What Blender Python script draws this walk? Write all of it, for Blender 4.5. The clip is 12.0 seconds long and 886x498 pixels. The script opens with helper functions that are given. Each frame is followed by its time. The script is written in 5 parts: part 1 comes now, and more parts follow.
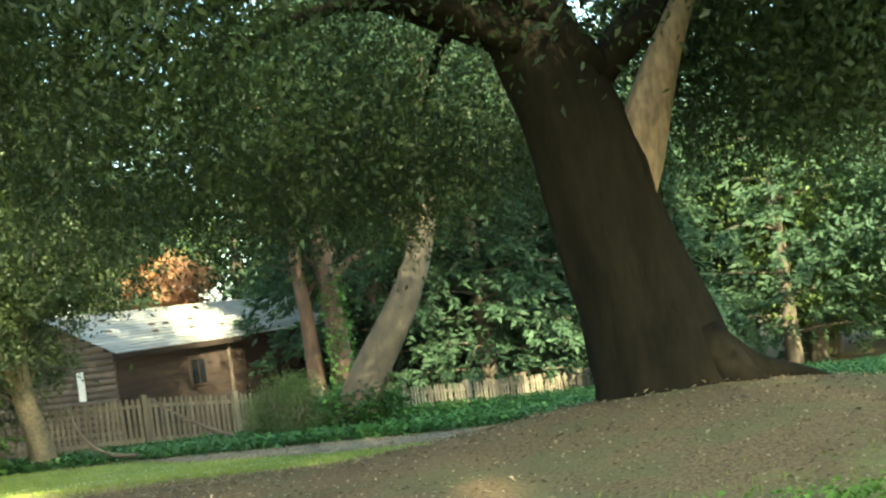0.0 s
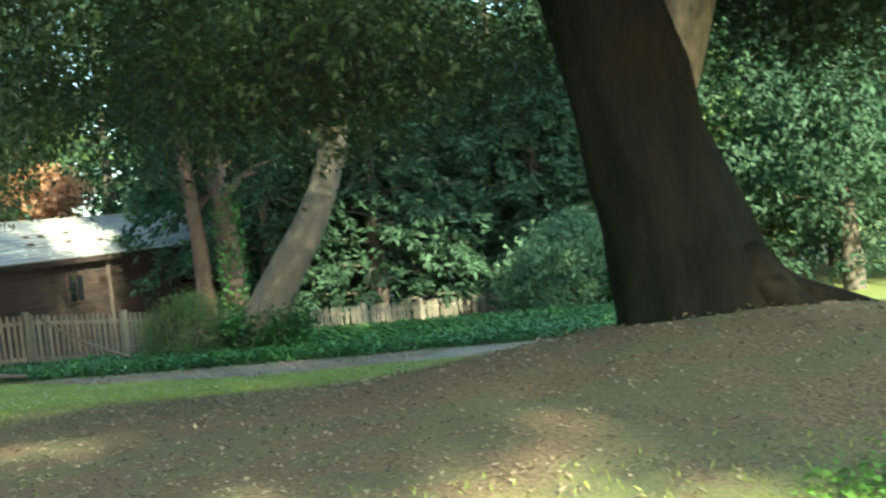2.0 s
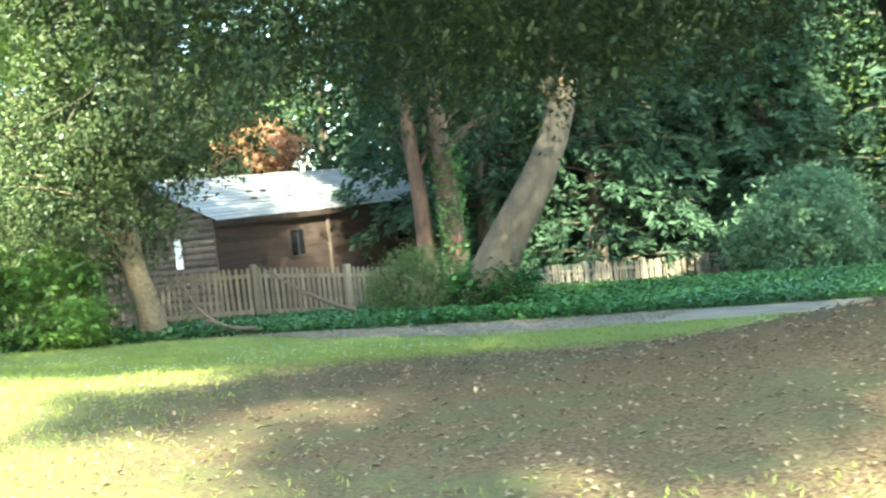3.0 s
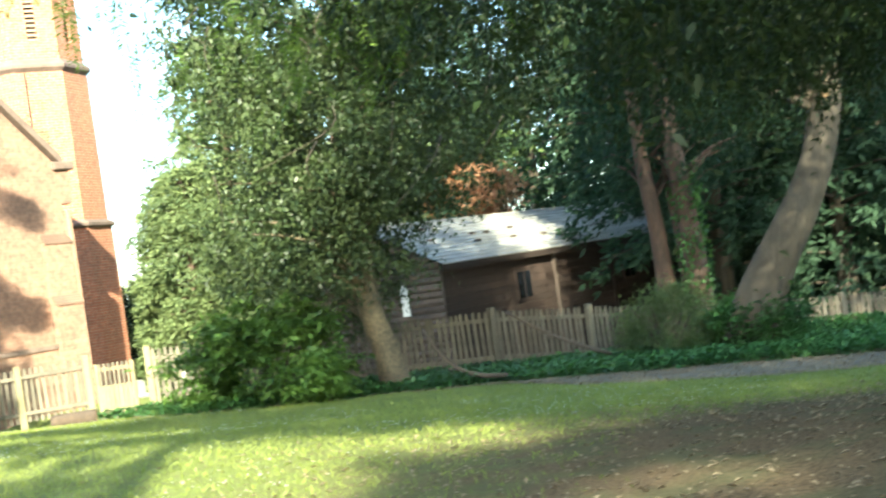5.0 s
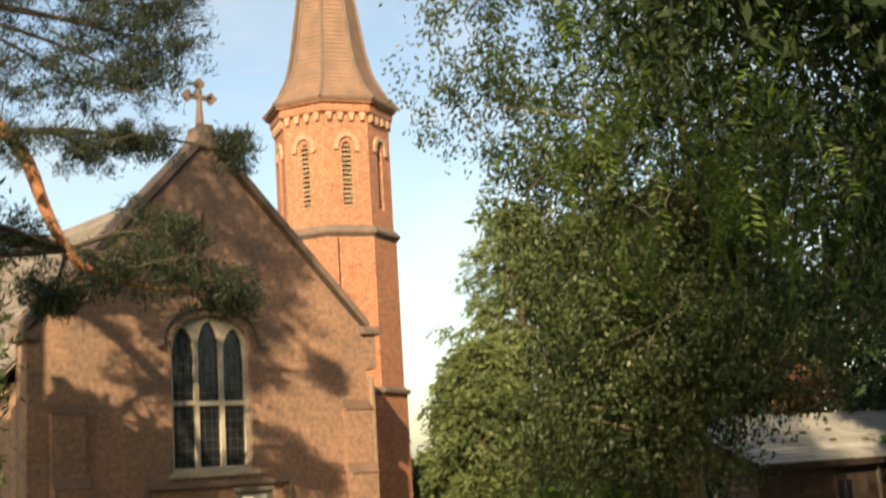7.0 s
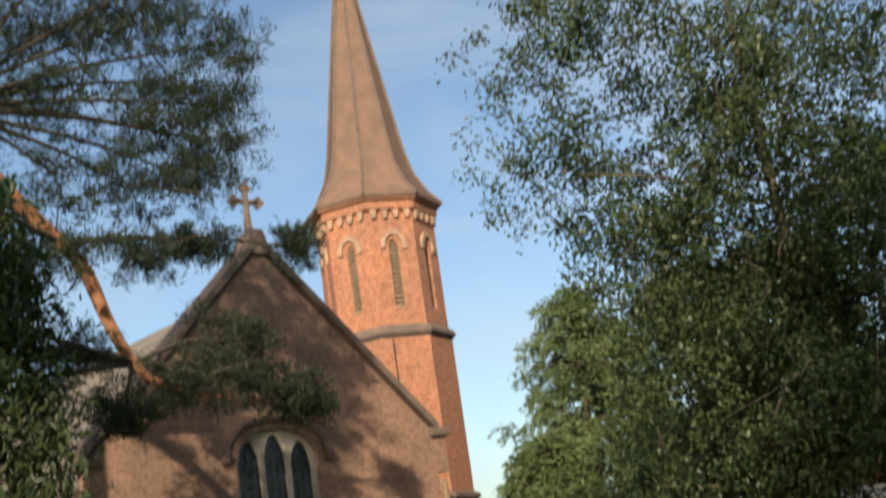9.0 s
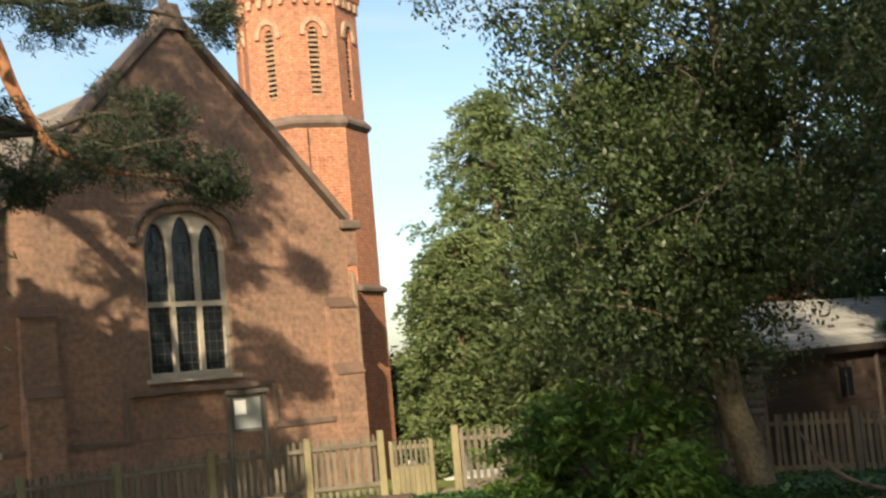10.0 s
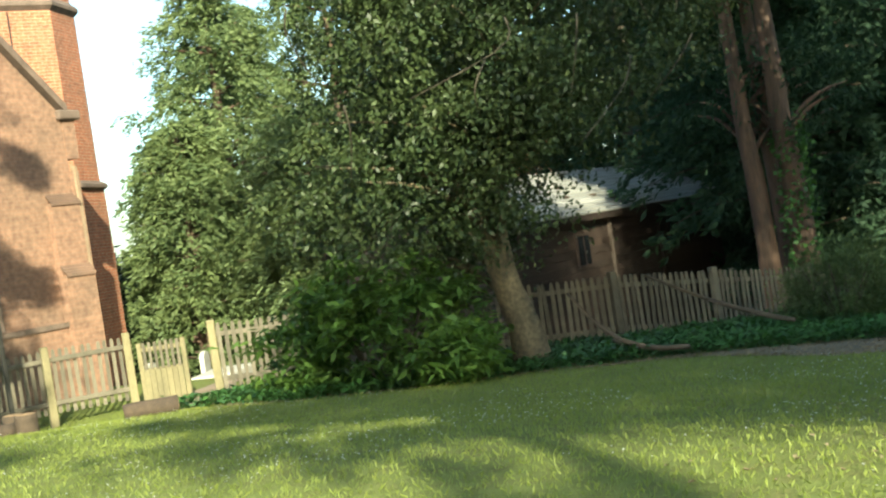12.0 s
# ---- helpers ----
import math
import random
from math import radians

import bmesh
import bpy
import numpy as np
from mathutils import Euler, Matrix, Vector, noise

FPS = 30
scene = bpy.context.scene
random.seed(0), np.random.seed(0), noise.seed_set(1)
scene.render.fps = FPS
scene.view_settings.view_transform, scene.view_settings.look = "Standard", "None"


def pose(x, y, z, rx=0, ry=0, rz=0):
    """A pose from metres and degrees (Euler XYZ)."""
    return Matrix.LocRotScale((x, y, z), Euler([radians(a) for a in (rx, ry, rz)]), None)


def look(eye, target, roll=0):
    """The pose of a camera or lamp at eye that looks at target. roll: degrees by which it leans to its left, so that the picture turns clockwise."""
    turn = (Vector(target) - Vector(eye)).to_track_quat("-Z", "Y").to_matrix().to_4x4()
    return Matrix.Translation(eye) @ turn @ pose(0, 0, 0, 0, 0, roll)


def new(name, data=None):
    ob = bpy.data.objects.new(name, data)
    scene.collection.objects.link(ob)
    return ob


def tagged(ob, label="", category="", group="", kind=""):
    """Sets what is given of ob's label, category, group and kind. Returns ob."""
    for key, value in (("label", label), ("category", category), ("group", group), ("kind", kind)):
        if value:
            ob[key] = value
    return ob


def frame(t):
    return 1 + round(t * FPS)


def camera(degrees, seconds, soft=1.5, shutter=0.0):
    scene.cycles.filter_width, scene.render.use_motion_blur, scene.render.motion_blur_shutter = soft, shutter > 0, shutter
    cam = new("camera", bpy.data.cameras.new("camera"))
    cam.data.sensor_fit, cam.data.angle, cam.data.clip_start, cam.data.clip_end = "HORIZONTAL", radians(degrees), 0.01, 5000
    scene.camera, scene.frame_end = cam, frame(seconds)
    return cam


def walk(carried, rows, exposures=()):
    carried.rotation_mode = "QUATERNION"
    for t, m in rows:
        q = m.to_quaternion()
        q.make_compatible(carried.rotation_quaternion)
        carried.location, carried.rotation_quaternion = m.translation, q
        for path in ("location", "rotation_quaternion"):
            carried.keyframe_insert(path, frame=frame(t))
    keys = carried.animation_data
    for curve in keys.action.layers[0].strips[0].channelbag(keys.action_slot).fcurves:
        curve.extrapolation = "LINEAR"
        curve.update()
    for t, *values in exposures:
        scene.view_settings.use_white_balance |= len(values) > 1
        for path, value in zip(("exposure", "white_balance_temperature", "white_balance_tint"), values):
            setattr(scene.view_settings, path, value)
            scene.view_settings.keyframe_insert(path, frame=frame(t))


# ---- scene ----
cam = camera(38.0, 12.0, soft=2.2, shutter=0.3)
PATH = [
    (0, (-17.725, -5.488, 1.283), (-15.929, -4.612, 1.364), -7.9),
    (0.5, (-17.572, -5.103, 1.278), (-15.748, -4.284, 1.334), -7.5),
    (1, (-17.441, -4.743, 1.306), (-15.594, -3.976, 1.309), -7.7),
    (1.5, (-17.274, -4.319, 1.318), (-15.377, -3.695, 1.206), -8.9),
    (2, (-17.104, -3.948, 1.292), (-15.225, -3.265, 1.232), -6.3),
    (2.5, (-16.859, -3.527, 1.287), (-15.075, -2.625, 1.238), -8.6),
    (2.7, (-16.782, -3.375, 1.288), (-15.011, -2.45, 1.199), -7.1),
    (4.3, (-15.967, -1.939, 1.225), (-14.306, -0.825, 1.204), -4.4),
    (4.5, (-15.906, -1.8, 1.206), (-14.246, -0.685, 1.229), -4.0),
    (4.6, (-15.884, -1.716, 1.219), (-14.23, -0.593, 1.269), -2.8),
    (5, (-15.819, -1.379, 1.24), (-14.222, -0.175, 1.255), -8.4),
    (5.5, (-15.914, -0.969, 1.301), (-14.426, 0.368, 1.293), -6.3),
    (6, (-15.787, -0.487, 1.406), (-14.43, 0.953, 1.697), -2.6),
    (6.5, (-15.74, -0.13, 1.475), (-14.443, 1.366, 1.758), -1.8),
    (6.6, (-15.72, -0.061, 1.477), (-14.422, 1.436, 1.745), -2.1),
    (7, (-15.593, 0.248, 1.503), (-14.269, 1.71, 1.835), -3.5),
    (7.2, (-15.518, 0.43, 1.508), (-14.189, 1.866, 1.924), -4.0),
    (8.8, (-15.539, 1.833, 1.417), (-14.237, 3.234, 2.003), -8.6),
    (9, (-15.54, 1.929, 1.413), (-14.244, 3.368, 1.915), -8.3),
    (9.5, (-15.464, 2.044, 1.399), (-14.131, 3.506, 1.692), -6.4),
    (10, (-15.37, 2.374, 1.402), (-13.961, 3.781, 1.585), -5.1),
    (10.5, (-15.316, 2.758, 1.368), (-13.811, 4.073, 1.451), -6.5),
    (11, (-15.169, 3.141, 1.319), (-13.543, 4.304, 1.327), -7.5),
    (11.5, (-15.163, 3.518, 1.341), (-13.502, 4.631, 1.281), -9.4),
    (12, (-15.17, 3.828, 1.362), (-13.476, 4.891, 1.325), -8.7),
]
EXPOSURES = [
    (0, 2.95, 6700, -13), (0.5, 3.50, 5500, -26), (1.5, 3.62, 5700, -15), (2.0, 2.65, 5700, -14), (2.5, 3.62, 5600, -10), (4.4, 2.55, 5900, -7), (5.0, 2.55, 5700, -7), (5.5, 2.15, 6200, -2),
    (6.2, 1.08, 7600, 9), (7.0, 0.86, 7800, 9), (8.8, 0.30, 6300, 8), (9.5, 0.55, 6500, 7), (10.4, 1.00, 6700, 6), (11.0, 1.40, 6400, -2), (12.0, 1.55, 6000, -11),
]
walk(cam, [(t, look(eye, target, roll)) for t, eye, target, roll in PATH], EXPOSURES)

# ---- world, sun ----
SUN_FROM = Vector((-0.74, -0.67, 0.0)).normalized()
SUN_EL = radians(25)
world = bpy.data.worlds.new("world")
scene.world = world
world.use_nodes = True
wn = world.node_tree.nodes
sky = wn.new("ShaderNodeTexSky")
sky.sky_type = "NISHITA"
sky.sun_disc = False
sky.sun_elevation = SUN_EL
sky.sun_rotation = math.atan2(SUN_FROM.x, SUN_FROM.y)
sky.air_density, sky.dust_density, sky.ozone_density = 1.0, 1.5, 1.0
wn["Background"].inputs["Strength"].default_value = 0.12
# thin streaks of high cloud
wl = world.node_tree.links
w_co = wn.new("ShaderNodeTexCoord")
w_map = wn.new("ShaderNodeMapping")
w_map.inputs["Scale"].default_value = (1.6, 1.6, 5.0)
w_map.inputs["Rotation"].default_value = (0.25, 0.1, 0.6)
w_noise = wn.new("ShaderNodeTexNoise")
w_noise.inputs["Scale"].default_value, w_noise.inputs["Detail"].default_value, w_noise.inputs["Distortion"].default_value = 2.2, 7, 0.6
w_range = wn.new("ShaderNodeMapRange")
w_range.inputs["From Min"].default_value, w_range.inputs["From Max"].default_value, w_range.inputs["To Max"].default_value = 0.48, 0.8, 0.6
w_mix = wn.new("ShaderNodeMix")
w_mix.data_type = "RGBA"
w_mix.inputs["B"].default_value = (4.6, 4.9, 5.2, 1)
wl.new(w_co.outputs["Generated"], w_map.inputs["Vector"])
wl.new(w_map.outputs[0], w_noise.inputs["Vector"])
wl.new(w_noise.outputs["Fac"], w_range.inputs["Value"])
wl.new(w_range.outputs[0], w_mix.inputs["Factor"])
wl.new(sky.outputs[0], w_mix.inputs["A"])
wl.new(w_mix.outputs["Result"], wn["Background"].inputs["Color"])
sun = new("sun", bpy.data.lights.new("sun", "SUN"))
sun.data.energy, sun.data.angle, sun.data.color = 5.0, radians(0.55), (1.0, 0.83, 0.6)
up = math.tan(SUN_EL)
sun.matrix_world = look((SUN_FROM.x * 60, SUN_FROM.y * 60, 60 * up), (0, 0, 0))

# ---- materials ----


def material(name, base, alt=None, rough=0.8, scale=6.0, bump=0.2, fine=60.0, metal=0.0, island=0.0, amount=0.6, stretch=(1, 1, 1)):
    """A two-scale noise material: base and alt colours, fine grain, bump."""
    m = bpy.data.materials.new(name)
    m.use_nodes = True
    t = m.node_tree
    n, l = t.nodes, t.links
    bsdf = n["Principled BSDF"]
    bsdf.inputs["Roughness"].default_value = rough
    bsdf.inputs["Metallic"].default_value = metal
    alt = alt or tuple(c * 0.6 for c in base)
    co = n.new("ShaderNodeTexCoord")
    mp = n.new("ShaderNodeMapping")
    mp.inputs["Scale"].default_value = stretch
    l.new(co.outputs["Object"], mp.inputs["Vector"])
    n1 = n.new("ShaderNodeTexNoise")
    n1.inputs["Scale"].default_value, n1.inputs["Detail"].default_value = scale, 5
    n2 = n.new("ShaderNodeTexNoise")
    n2.inputs["Scale"].default_value, n2.inputs["Detail"].default_value = fine, 3
    for q in (n1, n2):
        l.new(mp.outputs[0], q.inputs["Vector"])
    mix = n.new("ShaderNodeMix")
    mix.data_type = "RGBA"
    mix.inputs["A"].default_value, mix.inputs["B"].default_value = (*base, 1), (*alt, 1)
    ramp = n.new("ShaderNodeMapRange")
    ramp.inputs["From Min"].default_value, ramp.inputs["From Max"].default_value = 0.35, 0.65
    add = n.new("ShaderNodeMath")
    add.operation = "MULTIPLY_ADD"
    add.inputs[1].default_value, add.inputs[2].default_value = 0.45, 0.0
    l.new(n2.outputs["Fac"], add.inputs[0])
    add2 = n.new("ShaderNodeMath")
    add2.operation = "MULTIPLY_ADD"
    add2.inputs[1].default_value = 0.55
    l.new(n1.outputs["Fac"], add2.inputs[0])
    l.new(add.outputs[0], add2.inputs[2])
    l.new(add2.outputs[0], ramp.inputs["Value"])
    l.new(ramp.outputs[0], mix.inputs["Factor"])
    col = mix.outputs["Result"]
    hsv = n.new("ShaderNodeHueSaturation")
    oi = n.new("ShaderNodeObjectInfo")
    rng = n.new("ShaderNodeMapRange")
    rng.inputs["To Min"].default_value, rng.inputs["To Max"].default_value = 1 - island, 1 + island
    l.new(oi.outputs["Random"], rng.inputs["Value"])
    l.new(rng.outputs[0], hsv.inputs["Value"])
    l.new(col, hsv.inputs["Color"])
    l.new(hsv.outputs[0], bsdf.inputs["Base Color"])
    if bump:
        b = n.new("ShaderNodeBump")
        b.inputs["Strength"].default_value, b.inputs["Distance"].default_value = bump, 0.03
        l.new(add2.outputs[0], b.inputs["Height"])
        l.new(b.outputs[0], bsdf.inputs["Normal"])
    return m


def leaf_material(name, dark, light, translucent=0.35, rough=0.45, gloss=0.3):
    """Foliage: every leaf its own shade between dark and light, with light passing through."""
    m = bpy.data.materials.new(name)
    m.use_nodes = True
    t = m.node_tree
    n, l = t.nodes, t.links
    bsdf = n["Principled BSDF"]
    bsdf.inputs["Roughness"].default_value = rough
    bsdf.inputs["Specular IOR Level"].default_value = gloss
    geo = n.new("ShaderNodeNewGeometry")
    noise_tex = n.new("ShaderNodeTexNoise")
    noise_tex.inputs["Scale"].default_value, noise_tex.inputs["Detail"].default_value = 0.55, 2
    l.new(geo.outputs["Position"], noise_tex.inputs["Vector"])
    av = n.new("ShaderNodeMath")
    av.operation = "MULTIPLY_ADD"
    av.inputs[1].default_value = 0.55
    half = n.new("ShaderNodeMath")
    half.operation = "MULTIPLY_ADD"
    half.inputs[1].default_value, half.inputs[2].default_value = 1.1, -0.28
    l.new(noise_tex.outputs["Fac"], half.inputs[0])
    l.new(geo.outputs["Random Per Island"], av.inputs[0])
    l.new(half.outputs[0], av.inputs[2])
    mix = n.new("ShaderNodeMix")
    mix.data_type = "RGBA"
    mix.clamp_factor = True
    mix.inputs["A"].default_value, mix.inputs["B"].default_value = (*dark, 1), (*light, 1)
    l.new(av.outputs[0], mix.inputs["Factor"])
    l.new(mix.outputs["Result"], bsdf.inputs["Base Color"])
    tr = n.new("ShaderNodeBsdfTranslucent")
    tint = n.new("ShaderNodeHueSaturation")
    tint.inputs["Saturation"].default_value, tint.inputs["Value"].default_value = 1.1, 1.3
    l.new(mix.outputs["Result"], tint.inputs["Color"])
    l.new(tint.outputs[0], tr.inputs["Color"])
    sh = n.new("ShaderNodeMixShader")
    sh.inputs["Fac"].default_value = translucent
    l.new(bsdf.outputs[0], sh.inputs[1])
    l.new(tr.outputs[0], sh.inputs[2])
    l.new(sh.outputs[0], n["Material Output"].inputs["Surface"])
    return m


def brick_material(name, c1, c2, mortar, stain=0.5):
    """Brickwork: 225 x 75 mm bricks, laid by object coordinates turned to the wall's own face, with soot and lichen."""
    m = bpy.data.materials.new(name)
    m.use_nodes = True
    t = m.node_tree
    n, l = t.nodes, t.links
    bsdf = n["Principled BSDF"]
    bsdf.inputs["Roughness"].default_value = 0.88
    uv = n.new("ShaderNodeUVMap")
    uv.uv_map = "wall"
    br = n.new("ShaderNodeTexBrick")
    br.inputs["Color1"].default_value, br.inputs["Color2"].default_value, br.inputs["Mortar"].default_value = (*c1, 1), (*c2, 1), (*mortar, 1)
    br.inputs["Scale"].default_value = 1.0
    br.inputs["Brick Width"].default_value, br.inputs["Row Height"].default_value = 0.225, 0.077
    br.inputs["Mortar Size"].default_value, br.inputs["Mortar Smooth"].default_value, br.inputs["Bias"].default_value = 0.009, 0.3, 0.0
    l.new(uv.outputs[0], br.inputs["Vector"])
    geo = n.new("ShaderNodeNewGeometry")
    n1 = n.new("ShaderNodeTexNoise")
    n1.inputs["Scale"].default_value, n1.inputs["Detail"].default_value = 0.9, 6
    n2 = n.new("ShaderNodeTexNoise")
    n2.inputs["Scale"].default_value, n2.inputs["Detail"].default_value = 9, 4
    for q in (n1, n2):
        l.new(geo.outputs["Position"], q.inputs["Vector"])
    r1 = n.new("ShaderNodeMapRange")
    r1.inputs["From Min"].default_value, r1.inputs["From Max"].default_value = 0.42, 0.72
    r1.inputs["To Max"].default_value = stain
    l.new(n1.outputs["Fac"], r1.inputs["Value"])
    mx = n.new("ShaderNodeMix")
    mx.data_type = "RGBA"
    mx.inputs["B"].default_value = (0.16, 0.11, 0.08, 1)
    l.new(br.outputs["Color"], mx.inputs["A"])
    l.new(r1.outputs[0], mx.inputs["Factor"])
    r2 = n.new("ShaderNodeMapRange")
    r2.inputs["From Min"].default_value, r2.inputs["From Max"].default_value = 0.3, 0.7
    r2.inputs["To Min"].default_value, r2.inputs["To Max"].default_value = 0.72, 1.25
    l.new(n2.outputs["Fac"], r2.inputs["Value"])
    hs = n.new("ShaderNodeHueSaturation")
    l.new(r2.outputs[0], hs.inputs["Value"])
    l.new(mx.outputs["Result"], hs.inputs["Color"])
    l.new(hs.outputs[0], bsdf.inputs["Base Color"])
    b = n.new("ShaderNodeBump")
    b.inputs["Strength"].default_value, b.inputs["Distance"].default_value = 0.35, 0.01
    l.new(br.outputs["Fac"], b.inputs["Height"])
    b.invert = True
    l.new(b.outputs[0], bsdf.inputs["Normal"])
    return m


BRICK = brick_material("brick", (0.43, 0.15, 0.075), (0.33, 0.115, 0.06), (0.42, 0.27, 0.18), 0.35)
BRICK_OLD = brick_material("weathered_brick", (0.30, 0.168, 0.112), (0.245, 0.138, 0.094), (0.265, 0.17, 0.122), 0.8)
STONE = material("stone", (0.50, 0.44, 0.35), (0.30, 0.26, 0.20), 0.85, 3, 0.3)
STONE_SANDY = material("sandy_stone", (0.36, 0.26, 0.17), (0.22, 0.155, 0.105), 0.88, 3, 0.3)
STONE_DARK = material("sooty_stone", (0.20, 0.14, 0.11), (0.10, 0.075, 0.06), 0.9, 4, 0.35)
ROOF_TILE = material("clay_tile", (0.22, 0.13, 0.09), (0.12, 0.08, 0.06), 0.85, 2, 0.3, island=0.25)
NAVE_TILE = material("nave_tile", (0.24, 0.205, 0.175), (0.13, 0.11, 0.095), 0.8, 2, 0.3, island=0.25)
SLATE = material("slate", (0.40, 0.39, 0.37), (0.25, 0.25, 0.22), 0.55, 1.5, 0.2, island=0.2)
TIMBER_GREY = material("grey_timber", (0.16, 0.138, 0.100), (0.075, 0.065, 0.048), 0.85, 5, 0.3, island=0.25, stretch=(1, 1, 0.2))
TIMBER_POST = material("post_timber", (0.25, 0.21, 0.115), (0.13, 0.115, 0.065), 0.85, 4, 0.3, island=0.15, stretch=(1, 1, 0.2))
TIMBER_DARK = material("creosoted_timber", (0.040, 0.025, 0.019), (0.022, 0.014, 0.011), 0.8, 3, 0.3, island=0.3)
TIMBER_LOG = material("waney_board", (0.15, 0.115, 0.093), (0.08, 0.062, 0.052), 0.85, 3, 0.4, island=0.25)
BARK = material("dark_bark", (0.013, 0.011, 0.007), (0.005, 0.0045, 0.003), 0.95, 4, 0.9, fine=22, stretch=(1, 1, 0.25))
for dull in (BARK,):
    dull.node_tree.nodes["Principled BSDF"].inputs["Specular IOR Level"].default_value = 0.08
BARK_GREY = material("grey_bark", (0.09, 0.073, 0.052), (0.042, 0.034, 0.024), 0.95, 4, 0.8, fine=24, stretch=(1, 1, 0.3))
# bark made pale to carry the sun spot on one limb
BARK_SUNLIT = material("sunlit_bark", (0.25, 0.175, 0.11), (0.06, 0.044, 0.03), 0.9, 2.6, 0.6, fine=20, stretch=(1, 1, 0.4))
BARK_HOLLY = material("smooth_bark", (0.042, 0.036, 0.024), (0.20, 0.155, 0.09), 0.9, 1.7, 0.5, fine=16)
BARK_RED = material("red_bark", (0.15, 0.092, 0.065), (0.06, 0.042, 0.033), 0.95, 4, 0.8, fine=24, stretch=(1, 1, 0.2))
BARK_PINE = material("pine_bark", (0.42, 0.19, 0.09), (0.22, 0.10, 0.055), 0.9, 5, 0.6, fine=30)
DEADWOOD = material("dead_wood", (0.13, 0.098, 0.066), (0.065, 0.048, 0.034), 0.9, 6, 0.5)
LOG_WOOD = material("log_bark", (0.10, 0.07, 0.048), (0.05, 0.037, 0.028), 0.95, 9, 0.7)
CUT_WOOD = material("cut_wood", (0.36, 0.24, 0.13), (0.22, 0.14, 0.08), 0.9, 9, 0.3)
BLACK_PAINT_AND_SHADE = material("black_paint_and_shade", (0.025, 0.024, 0.022), (0.04, 0.036, 0.03), 0.5, 8, 0.1)
WHITE_BOARD = material("white_board", (0.24, 0.25, 0.25), (0.18, 0.19, 0.19), 0.4, 3, 0.02)
PAPER = material("paper", (0.82, 0.82, 0.8), (0.76, 0.76, 0.73), 0.7, 6, 0.0)
PALE_STONE = material("pale_headstone", (0.6, 0.57, 0.5), (0.4, 0.39, 0.33), 0.85, 5, 0.2)
LEAD = material("window_lead", (0.10, 0.10, 0.10), (0.06, 0.06, 0.06), 0.5, 9, 0.1, metal=0.6)

LEAF_BIG = leaf_material("oak_leaf", (0.007, 0.015, 0.005), (0.035, 0.057, 0.019), 0.33, 0.55)
LEAF_HOLLY = leaf_material("holly_leaf", (0.014, 0.030, 0.012), (0.092, 0.122, 0.046), 0.22, 0.46, 0.35)
LEAF_LAUREL = leaf_material("laurel_leaf", (0.022, 0.058, 0.014), (0.17, 0.27, 0.058), 0.38, 0.42)
LEAF_YEW = leaf_material("yew_needles", (0.042, 0.075, 0.034), (0.215, 0.265, 0.105), 0.3, 0.6)
LEAF_WOOD = leaf_material("wood_leaf", (0.016, 0.036, 0.020), (0.065, 0.115, 0.062), 0.4, 0.7)
LEAF_BRIGHT = leaf_material("lime_leaf", (0.06, 0.11, 0.035), (0.2, 0.28, 0.095), 0.5, 0.6)
LEAF_COPPER = leaf_material("copper_leaf", (0.30, 0.15, 0.08), (0.55, 0.33, 0.19), 0.4, 0.5)
LEAF_BLUE = leaf_material("grey_green_leaf", (0.045, 0.095, 0.052), (0.15, 0.235, 0.13), 0.4, 0.6)
LEAF_PINE = leaf_material("pine_needles", (0.014, 0.025, 0.015), (0.046, 0.06, 0.032), 0.15, 0.6)
LEAF_IVY = leaf_material("ivy_leaf", (0.025, 0.075, 0.02), (0.11, 0.22, 0.06), 0.25, 0.4)
LEAF_CLOVER = leaf_material("ground_leaf", (0.07, 0.16, 0.025), (0.2, 0.32, 0.07), 0.35, 0.45)
LEAF_SHRUB = leaf_material("shrub_leaf", (0.05, 0.085, 0.03), (0.14, 0.19, 0.07), 0.3, 0.5)
LEAF_FROND = leaf_material("yew_spray", (0.018, 0.042, 0.010), (0.17, 0.255, 0.05), 0.42, 0.5)
# leaf darkened as if in shade, for the near crown and the yews' undergrowth
LEAF_SHADED = leaf_material("shaded_leaf", (0.007, 0.016, 0.006), (0.028, 0.048, 0.017), 0.2, 0.7)
GRASS = leaf_material("grass_blade", (0.15, 0.195, 0.042), (0.32, 0.36, 0.085), 0.35, 0.5)
LITTER = leaf_material("dead_leaf", (0.22, 0.16, 0.10), (0.42, 0.33, 0.21), 0.1, 0.8)
PETAL = leaf_material("daisy_petal", (0.6, 0.6, 0.55), (0.8, 0.8, 0.75), 0.2, 0.6)

GLASS = bpy.data.materials.new("leaded_glass")
GLASS.use_nodes = True
gb = GLASS.node_tree.nodes["Principled BSDF"]
gb.inputs["Base Color"].default_value = (0.012, 0.014, 0.018, 1)
gb.inputs["Roughness"].default_value = 0.12
gw = GLASS.node_tree.nodes.new("ShaderNodeTexNoise")
gw.inputs["Scale"].default_value = 5
gbm = GLASS.node_tree.nodes.new("ShaderNodeBump")
gbm.inputs["Strength"].default_value, gbm.inputs["Distance"].default_value = 0.35, 0.03
GLASS.node_tree.links.new(gw.outputs["Fac"], gbm.inputs["Height"])
GLASS.node_tree.links.new(gbm.outputs[0], gb.inputs["Normal"])


